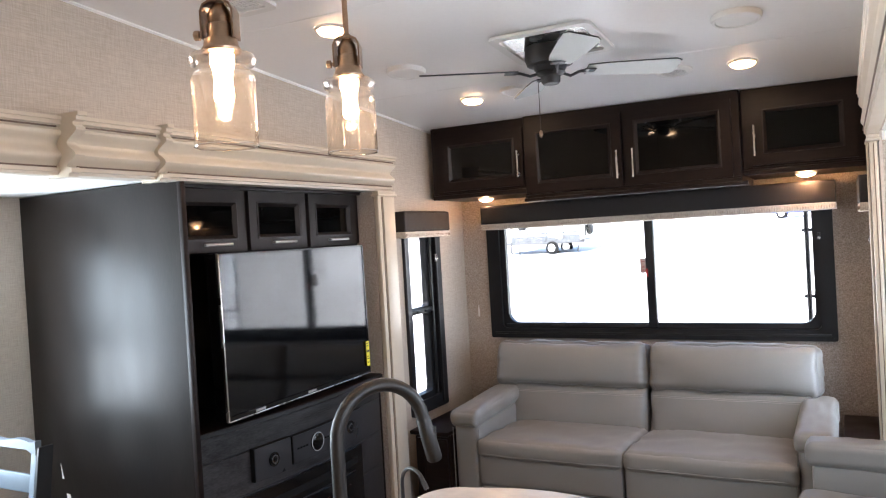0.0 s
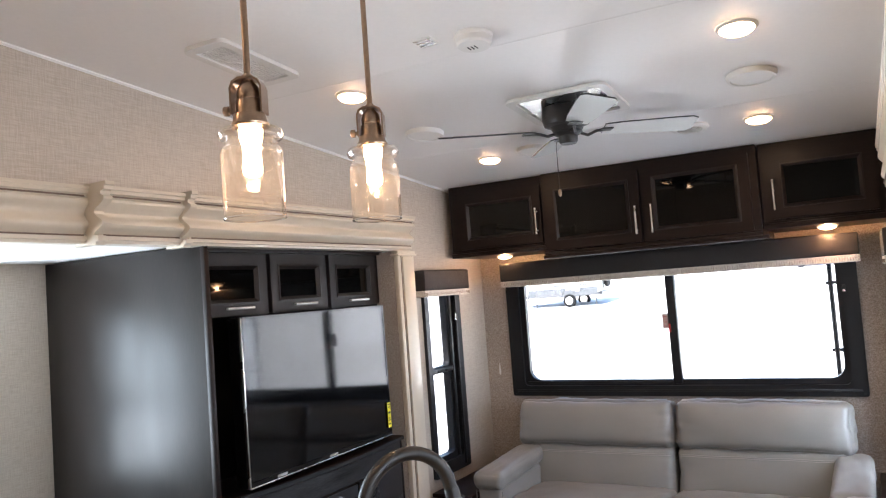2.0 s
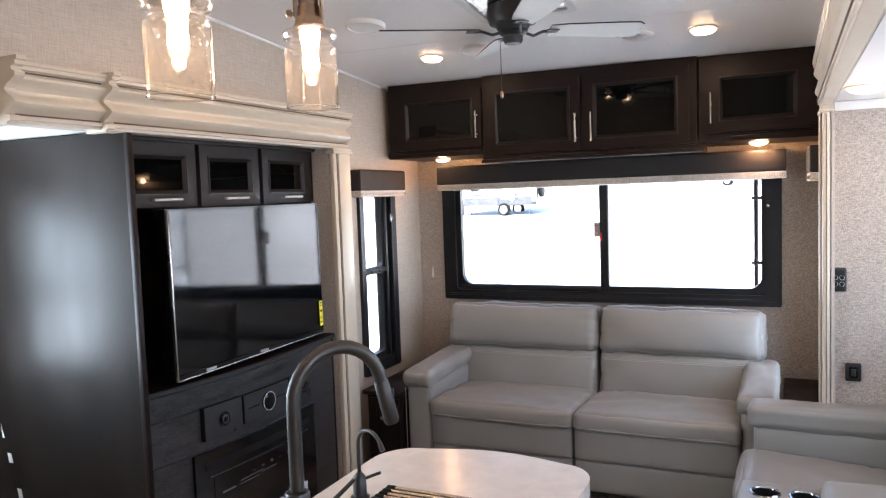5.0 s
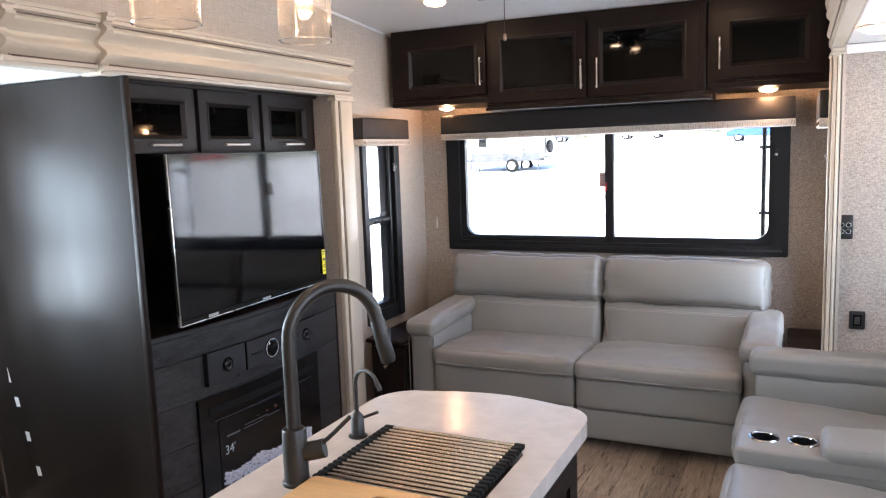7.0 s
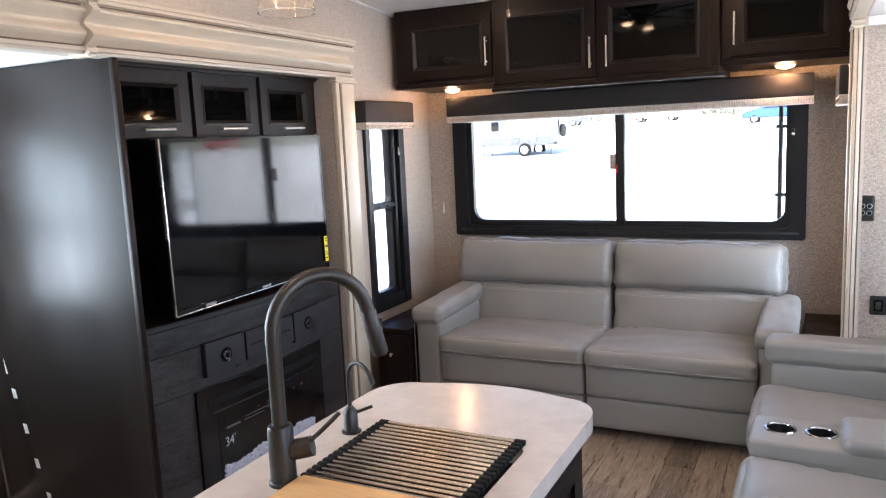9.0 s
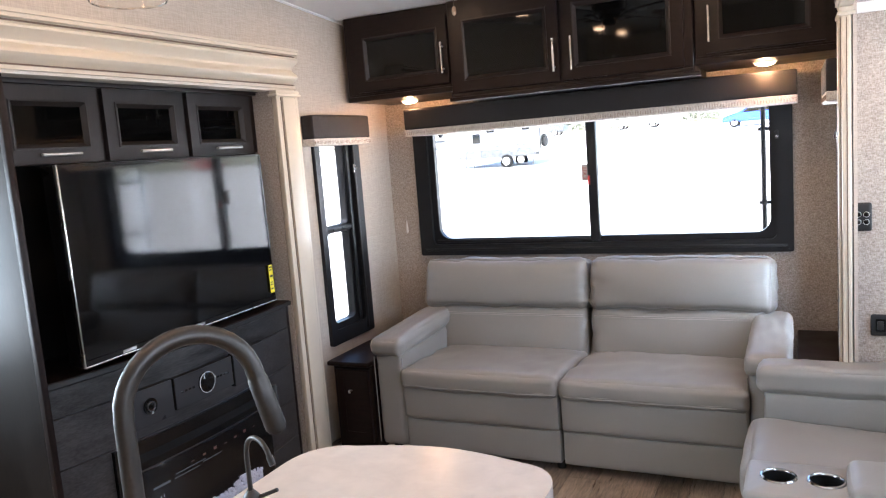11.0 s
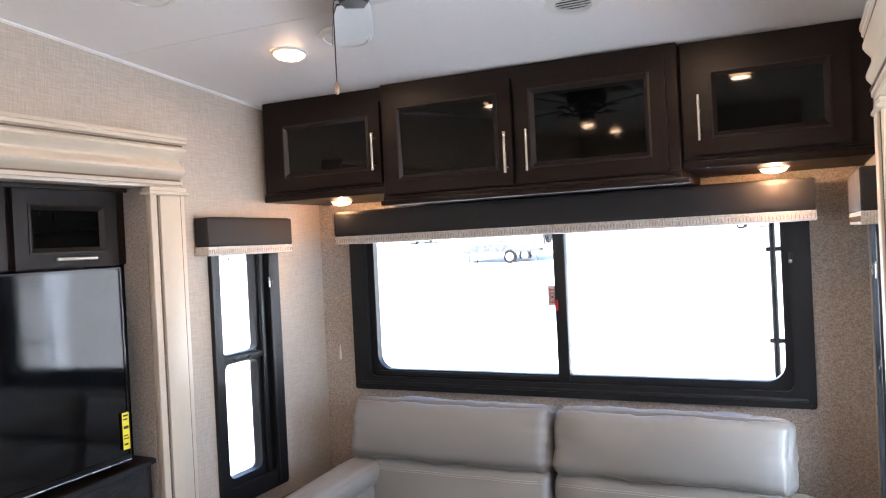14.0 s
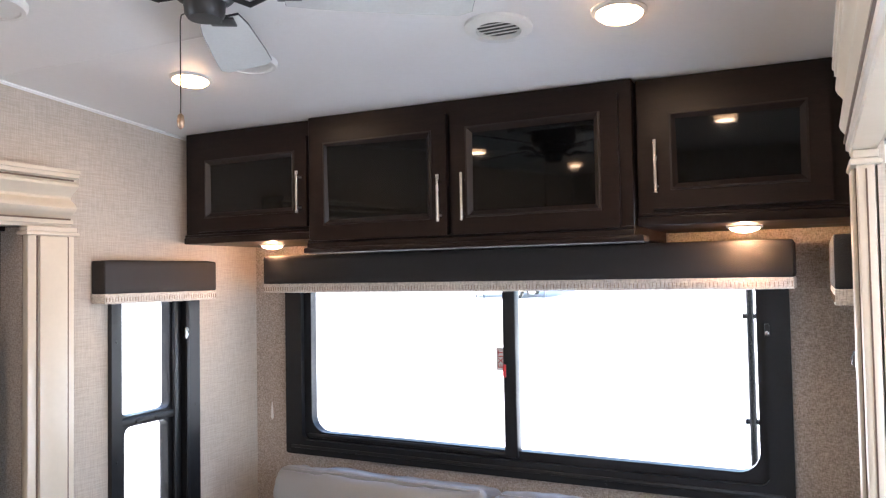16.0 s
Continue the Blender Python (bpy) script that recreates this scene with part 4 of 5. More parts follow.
p = part("end_panel", sheet(rounded(-0.23, 0.235, 0.06, 0.70, 0.003, 2), [rounded(-0.165, 0.17, 0.125, 0.635, 0)], 0.016, lambda u, v, w: Vector((u, 0.60 + w, v))), ESPRESSO, island)
part("inset", box((-0.166, 0.60, 0.124), (0.171, 0.606, 0.636)), ESPRESSO, p)
outline = [(-0.322, 0.80), (-0.318, 2.13)]
for i in range(9):
    a = radians(90 * i / 8)
    outline.append((-0.41 + 0.092 * math.cos(a), 2.13 + 0.11 * math.sin(a)))
for i in range(1, 10):
    s = i / 10
    outline.append((-0.41 - 0.42 * s, 2.24 + 0.040 * math.sin(math.pi * s) - 0.01 * s))
for i in range(9):
    a = radians(90 + 90 * i / 8)
    outline.append((-0.83 + 0.11 * math.cos(a), 2.10 + 0.13 * math.sin(a)))
outline.append((-0.94, 0.80))
bm = sheet(outline, [rounded(-0.765, -0.40, 1.16, 1.905, 0.03)], 0.042, lambda u, v, w: Vector((u, v, IZ - w)))
top = tagged(part("countertop", bm, COUNTER), "pale marbled countertop with rounded corners on the island", "countertop")
sink = thing("sink", Matrix.Translation((-0.58, 1.53, 0.55)), "dark steel sink under a drying rack", "sink")
part("basin", sheet(rounded(-0.20, 0.20, -0.39, 0.39, 0.04), [rounded(-0.19, 0.19, -0.38, 0.38, 0.03)], 0.17, lambda u, v, w: Vector((u, v, 0.180 - w)), bm=box((-0.19, -0.38, 0.004), (0.19, 0.38, 0.012))), DARKSTEEL, sink)

rack = thing("drying_rack", Matrix.Translation((-0.597, 1.750, IZ)), "roll-up steel drying rack with black rubber ends over the sink", "rack")
n = 17
for i in range(n):
    y = -0.150 + 0.315 * i / (n - 1)
    rod = part("rod", tube([(-0.188, y, 0.006), (0.188, y, 0.006)], 0.0058, 12), RODSTEEL, rack)
    for s in (-1, 1):
        part("rubber_end", box((s * 0.176 - 0.013, y - 0.0072, 0.0), (s * 0.176 + 0.013, y + 0.0072, 0.0125), 0.003), RUBBER, rack)
board = thing("cutting_board", Matrix.Translation((-0.583, 1.37, IZ)), "bamboo cutting board with a round finger hole", "cutting board")
hole = [(0.004 + 0.024 * math.cos(2 * math.pi * i / 20), 0.163 + 0.019 * math.sin(2 * math.pi * i / 20)) for i in range(20)]
part("board", sheet(rounded(-0.19, 0.19, -0.215, 0.215, 0.012, 4), [hole], 0.016, lambda u, v, w: Vector((u, v, 0.001 + w))), BAMBOO, board)
tag = thing("care_label", pose(-0.372, 1.612, IZ, 0, 0, 72), "small white printed label on the countertop", "label")
part("label_sheet", box((-0.036, -0.016, 0.0), (0.036, 0.016, 0.0006)), PAPER, tag)
for i, y in enumerate((0.008, 0.0, -0.008)):
    part("printed_line", box((-0.028, y - 0.002, 0.0006), (0.026 - 0.006 * i, y + 0.002, 0.0010)), INK, tag)

faucet = thing("kitchen_faucet", Matrix.Translation((-0.808, 1.57, IZ)), "tall gunmetal pull-down kitchen faucet on the island", "faucet")
u = Vector((0.117, 0.200, 0)).normalized()
part("base", lathe([(0.031, 0), (0.031, 0.006), (0.0275, 0.009), (0.027, 0.03), (0.0265, 0.118), (0.024, 0.124), (0.0165, 0.127)], 32), GUNMETAL, faucet)
R = 0.108
pts = [Vector((0, 0, z)) for z in (0.125, 0.20, 0.27, 0.305)]
for i in range(1, 17):
    a = math.pi * (1 - i / 16 * 0.95)
    pts.append(Vector((0, 0, 0.313)) + u * (R + R * math.cos(a)) + Vector((0, 0, R * math.sin(a))))
part("spout", tube(pts, 0.0155, 18), GUNMETAL, faucet)
end = pts[-1]
d = (pts[-1] - pts[-2]).normalized()
part("spray_head", tube([end, end + d * 0.004, end + d * 0.006, end + d * 0.05, end + d * 0.100, end + d * 0.107], 0.017, 18, radii=[0.0155, 0.0160, 0.0172, 0.0180, 0.0185, 0.015]), GUNMETAL, faucet)
part("spray_button", box((-0.006, -0.003, -0.02), (0.006, 0.003, 0.02), 0.002), SATINBLACK, faucet).matrix_basis = Matrix.Translation(end + d * 0.045 + u * 0.0165) @ pose(0, 0, 0, 0, 0, 30)
hd = Vector((0.75, 0.35, 0)).normalized()
lever = part("lever", tube([hd * 0.02 + Vector((0, 0, 0.07)), hd * 0.052 + Vector((0, 0, 0.075)), hd * 0.064 + Vector((0, 0, 0.078))], 0.021, 18), GUNMETAL, faucet)
part("lever_bar", tube([hd * 0.056 + Vector((0, 0, 0.085)), hd * 0.085 + Vector((0, 0.01, 0.112)), hd * 0.112 + Vector((0, 0.02, 0.140))], 0.005, 10), GUNMETAL, lever)

tap = thing("filter_tap", Matrix.Translation((-0.827, 1.851, IZ)), "small dark metal drinking-water tap on the island", "tap")
part("base", lathe([(0.024, 0), (0.024, 0.003), (0.0175, 0.006), (0.0165, 0.052), (0.012, 0.058), (0.007, 0.064)], 24), GUNMETAL, tap)
k = Vector((0.9, -0.36, 0)).normalized()
pts = [Vector((0, 0, z)) for z in (0.055, 0.09, 0.12, 0.135)]
for i in range(1, 13):
    a = math.pi * (1 - i / 12 * 0.85)
    pts.append(Vector((0, 0, 0.135)) + k * (0.047 + 0.047 * math.cos(a)) + Vector((0, 0, 0.044 * math.sin(a))))
part("spout", tube(pts, 0.0048, 12), GUNMETAL, tap)
part("nozzle", tube([pts[-1], pts[-1] + (pts[-1] - pts[-2]).normalized() * 0.018], 0.0062, 12), GUNMETAL, tap)
part("lever", tube([(0.008, 0.004, 0.046), (0.03, 0.01, 0.055), (0.052, 0.016, 0.064)], 0.004, 8), GUNMETAL, tap)


# ---- ceiling fittings ----
CT = Matrix.Rotation(math.atan(0.083), 4, "X").inverted()   # the ceiling's slope


def on_ceiling(x, y, dz=0.0):
    return Matrix.Translation((x, y, zc(y, x) + dz)) @ CT


def puck(m, power, label, group):
    root = thing("puck_light", m, label, "light", group)
    part("rim", lathe([(0.070, 0.0), (0.070, -0.004), (0.064, -0.008), (0.056, -0.009)], 32, cap=False), PLASTIC, root)
    part("lens", lathe([(0.060, -0.004), (0.058, -0.012), (0.048, -0.020), (0.027, -0.026), (0.005, -0.028)], 32), LED, root, "lit warm white lens")
    return root


pucks = ((-1.482, 2.57, 0), (-1.485, 3.765, 0), (-0.186, 3.785, 0), (-0.115, 2.71, 0), (-1.47, 0.72, 0), (-1.52, -0.52, 0))
for x, y, _ in pucks:
    puck(on_ceiling(x, y) @ Matrix.Scale(0.9, 4), 1, "lit round flush ceiling light with warm lens", "ceiling lights")
    ob, data = lamp("ceiling_lamp", "AREA", look((x, y, zc(y, x) - 0.030), (x, y, 0)), 0.40, (1.0, 0.68, 0.42))
    data.shape, data.size = "DISK", 0.09
for x, y, z in ((-1.775, 4.49, 1.747), (0.013, 4.45, 1.739)):
    puck(Matrix.Translation((x, y, z)) @ Matrix.Scale(0.72, 4), 1, "lit round light under the overhead cabinet", "lights under the cabinets")
    ob, data = lamp("under_cabinet_lamp", "POINT", Matrix.Translation((x, y, z - 0.030)), 0.55, (1.0, 0.52, 0.24))
    data.shadow_soft_size = 0.012
puck(Matrix.Translation((0.388, 3.2, 1.8395)), 1, "lit round light in the low slide-out ceiling", "slide-out light")
ob, data = lamp("slide_lamp", "AREA", look((0.388, 3.2, 1.818), (0.388, 3.2, 0)), 0.06, (1.0, 0.78, 0.56))
data.shape, data.size = "DISK", 0.09

def round_plate(name, x, y, r, h, label, category, group="", grille=False):
    root = thing(name, on_ceiling(x, y), label, category, group)
    part("rim", lathe([(r, 0.0), (r, -h * 0.5), (r * 0.95, -h), (r * 0.84, -h * 1.05), (r * 0.80, -h * 0.75)], 40, cap=False), PLASTIC, root)
    part("cover", lathe([(r * 0.82, -h * 0.4), (r * 0.81, -h * 0.85), (r * 0.3, -h * 0.98), (0.002, -h)], 40), PLASTIC, root)
    return root


for x, y in ((-0.136, 3.18), (-1.512, 3.155)):
    round_plate("ceiling_speaker", x, y, 0.088, 0.020, "round white flush ceiling speaker", "speaker", "ceiling speakers")
round_plate("ceiling_speaker", -1.213, 3.705, 0.085, 0.016, "round white flush ceiling speaker", "speaker", "ceiling speakers")
vent = thing("round_vent", on_ceiling(-0.474, 3.76), "round white ceiling vent with angled slats", "vent")
part("rim", lathe([(0.083, 0.0), (0.083, -0.008), (0.074, -0.014), (0.055, -0.014), (0.052, -0.004)], 40, cap=False), PLASTIC, vent)
part("backing", lathe([(0.055, -0.003), (0.053, -0.004)], 30), GRILLE, vent)
for i in range(5):
    y = -0.036 + i * 0.018
    w = math.sqrt(0.052 ** 2 - y ** 2)
    part("slat", box((-w, -0.0045, -0.003), (w, 0.0045, 0.0), 0.001), PLASTIC, vent).matrix_basis = pose(0, y, -0.009, 25)

grille = thing("air_vent", on_ceiling(-1.575, 2.10), "rectangular white ceiling air vent with a slotted grille", "vent")
part("frame", sheet(rounded(-0.088, 0.088, -0.19, 0.19, 0.03), [rounded(-0.058, 0.058, -0.155, 0.155, 0.004, 2)], 0.014, lambda u, v, w: Vector((u, v, -w))), PLASTIC, grille)
part("backing", box((-0.06, -0.157, -0.004), (0.06, 0.157, -0.001)), GRILLE, grille)
for i in range(9):
    x = -0.052 + i * 0.013
    part("slat", box((x - 0.0034, -0.156, -0.0075), (x + 0.0034, 0.156, -0.0045)), PLASTIC, grille)
for i in range(13):
    y = -0.144 + i * 0.024
    part("cross_bar", box((-0.058, y - 0.002, -0.0078), (0.058, y + 0.002, -0.0046)), PLASTIC, grille)

smoke = thing("smoke_alarm", on_ceiling(-0.83, 2.325), "round white smoke alarm on the ceiling", "alarm")
part("body", lathe([(0.060, 0.0), (0.060, -0.010), (0.056, -0.014), (0.056, -0.030), (0.050, -0.037), (0.02, -0.040), (0.003, -0.040)], 36), PLASTIC, smoke)
for i in range(3):
    part("slot", box((-0.018 + i * 0.012, -0.012, -0.0412), (-0.014 + i * 0.012, 0.012, -0.039)), GRILLE, smoke)
foil = thing("ceiling_sticker", on_ceiling(-0.985, 2.29, -0.001), "small foil sticker on the ceiling", "sticker")
part("foil", box((-0.038, -0.038, -0.001), (0.038, 0.038, 0.0)), PAPER, foil)
for i in range(3):
    part("bar", box((-0.03, -0.026 + i * 0.02, -0.0018), (0.03, -0.016 + i * 0.02, -0.001)), STEEL, foil)


def pendant(x, y, zb):
    root = thing("pendant_light", Matrix.Translation((x, y, zb)), "bronze pendant with lit bulb in a seeded glass jar", "pendant", "pendants over the island")
    h = zc(y, x) - zb
    glass = part("shade", lathe([(0.0555, 0.0), (0.056, 0.03), (0.056, 0.118), (0.053, 0.127), (0.0465, 0.132), (0.0465, 0.140), (0.056, 0.144), (0.0595, 0.152), (0.056, 0.161), (0.030, 0.167)], 40, cap=False), SEEDED, root, "clear seeded glass jar")
    glass.visible_shadow = False
    b = part("rim_edge", lathe([(0.054, 0.0), (0.0555, -0.0015), (0.0568, 0.0), (0.0555, 0.002)], 40, cap=False), BUBBLE, glass)
    b.visible_shadow = False
    bm, r = bmesh.new(), random.Random(int(y * 100))
    for i in range(230):
        a, z = r.uniform(0, 2 * math.pi), r.uniform(0.012, 0.118)
        s = r.uniform(0.0007, 0.0013)
        bmesh.ops.create_icosphere(bm, subdivisions=1, radius=1.0, matrix=Matrix.Translation((0.0552 * math.cos(a), 0.0552 * math.sin(a), z)) @ Matrix.Diagonal((s, s, s * r.uniform(1, 2.2), 1)))
    bub = tagged(part("bubbles", bm, BUBBLE, glass, "tiny air bubbles"), kind="stuff")
    bub.visible_shadow = False
    bulb = part("bulb", lathe([(0.010, 0.076), (0.0165, 0.081), (0.0185, 0.092), (0.0165, 0.108), (0.0165, 0.130), (0.0215, 0.148), (0.0215, 0.163)], 20), BULB, root, "lit tubular bulb")
    part("cap", lathe([(0.034, 0.167), (0.035, 0.172), (0.031, 0.178), (0.029, 0.190)], 32), BRONZE, root)
    part("socket", lathe([(0.023, 0.180), (0.024, 0.190), (0.0235, 0.196), (0.0235, 0.214), (0.0205, 0.218), (0.0215, 0.228), (0.019, 0.240), (0.010, 0.252)], 28), BRONZE, root)
    bm = bmesh.new()
    prof = [(-0.030, 0.190), (-0.030, 0.238), (-0.025, 0.250), (-0.013, 0.257), (0.013, 0.257), (0.025, 0.250), (0.030, 0.238), (0.030, 0.190), (0.0265, 0.190), (0.0265, 0.237), (0.022, 0.247), (0.012, 0.253), (-0.012, 0.253), (-0.022, 0.247), (-0.0265, 0.237), (-0.0265, 0.190)]
    strip(prof, -0.019, 0.019, "y", bm)
    part("yoke", bm, BRONZE, root).matrix_basis = pose(0, 0, 0, 0, 0, 25)
    k = part("knob", lathe([(0.004, 0), (0.004, 0.006), (0.009, 0.008), (0.009, 0.016), (0.007, 0.018)], 16), BRONZE, root)
    k.matrix_basis = pose(0, 0, 0, 0, 0, 25) @ pose(-0.030, 0, 0.200, 0, -90, 0)
    rod = part("rod", tube([(0, 0, 0.254), (0, 0, h - 0.02)], 0.0062, 12), BRONZE, root)
    part("ferrule", lathe([(0.010, 0.250), (0.011, 0.256), (0.010, 0.262), (0.007, 0.266)], 18), BRONZE, rod)
    part("canopy", lathe([(0.060, h - 0.002), (0.060, h - 0.014), (0.05, h - 0.024), (0.012, h - 0.028)], 32), BRONZE, root)
    ob, data = lamp("pendant_lamp", "POINT", Matrix.Translation((x, y, zb + 0.071)), 0.27, (1.0, 0.60, 0.31))
    data.shadow_soft_size = 0.012
    return root


pendant(-0.785, 1.273, 1.700)
pendant(-0.785, 1.662, 1.718)


def ceiling_fan(x, y, z, turn):
    root = thing("ceiling_fan", Matrix.Translation((x, y, z)), "black ceiling fan with four silver blades and a pull chain", "fan")
    h = zc(y, x) - z
    plate = part("ceiling_plate", sheet(rounded(-0.205, 0.205, -0.185, 0.185, 0.035), [rounded(-0.172, 0.172, -0.152, 0.152, 0.025)], 0.012, lambda u, v, w: Vector((u, v, -w))), PLASTIC, root, "white square trim frame")
    plate.matrix_basis = Matrix.Translation((0.03, -0.045, h - 0.001)) @ CT
    well = part("well", box((-0.173, -0.153, -0.003), (0.173, 0.153, 0.0)), STEEL, plate)
    part("motor", lathe([(0.098, h - 0.004), (0.101, h - 0.05), (0.092, h - 0.075), (0.070, 0.030), (0.060, 0.012), (0.048, 0.004)], 36), SATINBLACK, root)
    part("hub", lathe([(0.058, 0.012), (0.060, 0.004), (0.052, -0.004), (0.040, -0.010), (0.038, -0.032), (0.032, -0.041), (0.006, -0.043)], 32), SATINBLACK, root)
    for i in range(4):
        r = Matrix.Rotation(radians(turn + 90 * i), 4, "Z")
        iron = part("blade_iron", tube([(0.045, 0, 0.004), (0.085, 0.010, -0.008), (0.12, 0.0, 0.006), (0.165, 0, 0.012)], 0.006, 10, bm=box((0.135, -0.030, 0.006), (0.185, 0.030, 0.011), 0.002)), SATINBLACK, root)
        iron.matrix_basis = r
        bl = part("blade", sheet([(0.15, -0.042), (0.22, -0.052), (0.42, -0.064), (0.505, -0.066), (0.53, -0.05), (0.53, 0.05), (0.505, 0.066), (0.42, 0.064), (0.22, 0.052), (0.15, 0.042)], [], 0.005, lambda u, v, w: Vector((u, v, 0.012 + w))), SATINBLACK, iron, "black-edged fan blade with a silver underside")
        bl.matrix_basis = Matrix.Rotation(radians(-13), 4, "X")
        face = part("underside", sheet([(0.151, -0.041), (0.22, -0.051), (0.42, -0.063), (0.504, -0.065), (0.529, -0.049), (0.529, 0.049), (0.504, 0.065), (0.42, 0.063), (0.22, 0.051), (0.151, 0.041)], [], 0.001, lambda u, v, w: Vector((u, v, 0.0112 + w))), BLADE, iron, "silver-white underside")
        face.matrix_basis = Matrix.Rotation(radians(-13), 4, "X")
    chain = part("pull_chain", tube([(-0.034, -0.012, -0.026), (-0.045, -0.016, -0.030), (-0.048, -0.016, -0.042), (-0.048, -0.016, -0.225)], 0.0015, 6), GUNMETAL, root)
    part("chain_knob", lathe([(0.002, 0.012), (0.006, 0.008), (0.0075, -0.004), (0.006, -0.014), (0.002, -0.018)], 14, Matrix.Translation((-0.048, -0.016, -0.235))), BRONZE, chain)
    return root


ceiling_fan(-0.844, 3.165, 2.153, 32)


# ---- switches and small wall things ----
def switch(z, h, buttons, label):
    root = thing("wall_switch", Matrix.Translation((0.332, 3.70, z)), label, "switch")
    root.location.x = 0.332 if buttons else 0.386
    part("plate", rbox((-0.029, -0.014, -h / 2), (0.029, -0.001, h / 2), 0.006, 8), SATINBLACK, root)
    if buttons:
        for i in (-1, 1):
            for j in (-1, 1):
                b = part("button", lathe([(0.0095, 0), (0.0095, 0.003), (0.008, 0.004)], 18, pose(i * 0.012, -0.014, j * 0.013 - 0.004, 90)), GLOSSBLACK, root)
                part("button_ring", lathe([(0.0095, 0.003), (0.0088, 0.0046), (0.0078, 0.003)], 18, pose(i * 0.012, -0.014, j * 0.013 - 0.004, 90), cap=False), PAPER, b)
    else:
        r = part("rocker_frame", sheet(rounded(-0.015, 0.015, -0.022, 0.022, 0.004), [rounded(-0.010, 0.010, -0.016, 0.016, 0.002)], 0.004, lambda u, v, w: Vector((u, -0.013 - w, v))), GLOSSBLACK, root)
        part("rocker", box((-0.0095, -0.019, -0.015), (0.0095, -0.013, 0.015), 0.002), GUNMETAL, r)
    return root


switch(1.125, 0.098, True, "black wall switch plate with four round buttons")
switch(0.748, 0.075, False, "black single rocker wall switch")
# white lens shape put where a sliver of sunlight falls on the wall
sliver = thing("sun_sliver", Matrix.Translation((-1.99, YB, 1.022)), "small white sliver standing in for sunlight on the wall", "clip")
part("clip", lathe([(0.002, -0.038), (0.0075, -0.03), (0.006, 0.0), (0.002, 0.038)], 12, Matrix.Diagonal((1, 0.5, 1, 1))), PLASTIC, sliver)


def dining_chair(m):
    root = thing("dining_chair", m, "pale grey-blue painted dining chair with black strips on its outer sides", "chair")
    part("seat", rbox((-0.21, -0.21, 0.43), (0.21, 0.21, 0.47), 0.018, 8), CHAIRPAINT, root)
    for x in (-0.19, 0.19):
        part("leg", box((x - 0.018, -0.20, 0), (x + 0.018, -0.165, 0.43), 0.004), CHAIRPAINT, root)
        post = part("back_post", strip([(0.175, 0.0), (0.205, 0.0), (0.205, 0.45), (0.255, 0.82), (0.225, 0.82), (0.175, 0.45)], x - 0.014, x + 0.014, "x"), CHAIRPAINT, root)
        e = x + (0.014 if x > 0 else -0.028)
        # black strip that makes the post's outer side dark
        part("stile", strip([(0.177, 0.0), (0.235, 0.0), (0.235, 0.45), (0.285, 0.835), (0.227, 0.835), (0.177, 0.45)], e + 0.0005, e + 0.0135, "x"), SATINBLACK, post, "black strip down the post's outer side")
    for z in (0.58, 0.70):
        part("slat", box((-0.176, 0.203 + (z - 0.6) * 0.13, z - 0.035), (0.176, 0.218 + (z - 0.6) * 0.13, z + 0.035), 0.005), CHAIRPAINT, root)
    rail = []
    for i in range(13):   # the top edge dips and swells at both ends
        u = -0.204 + 0.408 * i / 12
        rail.append((u, 0.862 - 0.012 * math.cos(math.pi * u / 0.204) ** 2 * (1 if abs(u) < 0.19 else 0.3)))
    rail += [(0.204, 0.80), (0.15, 0.825), (-0.15, 0.825), (-0.204, 0.80)]
    part("top_rail", sheet(rail, [], 0.024, lambda u, v, w: Vector((u, 0.222 + w, v))), CHAIRPAINT, root)
    return root


dining_chair(pose(-2.665, 1.72, 0, 0, 0, 0))


# ---- outside ----
RISE = [(-900, -1.0), (8, -1.0), (40, 0.3), (58, 1.65), (80, 2.6), (1800, 8.0)]   # the lot climbs away from the rear window, heights set to fit the camera's view


def lot(y):
    for (y0, z0), (y1, z1) in zip(RISE, RISE[1:]):
        if y <= y1:
            return z0 + (z1 - z0) * (y - y0) / (y1 - y0)


ground = setting("ground", strip(RISE + [(1800, -2.0), (-900, -2.0)], -900, 900, "x"), GRAVEL, "pale sunlit gravel lot rising from the rear window", "ground")
setting("grass_verge", strip([(76, lot(76) + 0.01), (80, lot(80) + 0.05), (140, lot(140) + 0.05), (140, lot(140) - 0.2), (76, lot(76) - 0.2)], -400, 400, "x"), GRASS, "dry grass verge beyond the lot", "ground")

ladder = thing("roof_ladder", Matrix.Translation((-0.02, 4.97, -0.3)), "black tubular ladder on the outside of the rear wall", "ladder")
for x in (0.0, 0.32):
    part("rail", tube([(x, 0, 0), (x, 0, 2.9)], 0.013, 12), BLACK, ladder)
for i in range(8):
    part("rung", tube([(-0.025, 0, 0.245 + 0.375 * i), (0.345, 0, 0.245 + 0.375 * i)], 0.010, 10), BLACK, ladder)
for z in (0.05, 2.6):
    part("bracket", box((-0.01, -0.18, z), (0.01, 0.0, z + 0.03)), BLACK, ladder)


def wheel(root, x, y, r, w=0.25):
    t = part("tyre", lathe([(r * 0.62, -w / 2), (r * 0.95, -w / 2), (r, -w / 3), (r, w / 3), (r * 0.95, w / 2), (r * 0.62, w / 2)], 24, pose(x, y, r, 90)), RUBBER, root)
    part("rim", lathe([(r * 0.62, w / 2 + 0.01), (r * 0.5, w / 2 - 0.03), (r * 0.15, w / 2)], 20, pose(x, y, r, 90)), NICKEL, t)


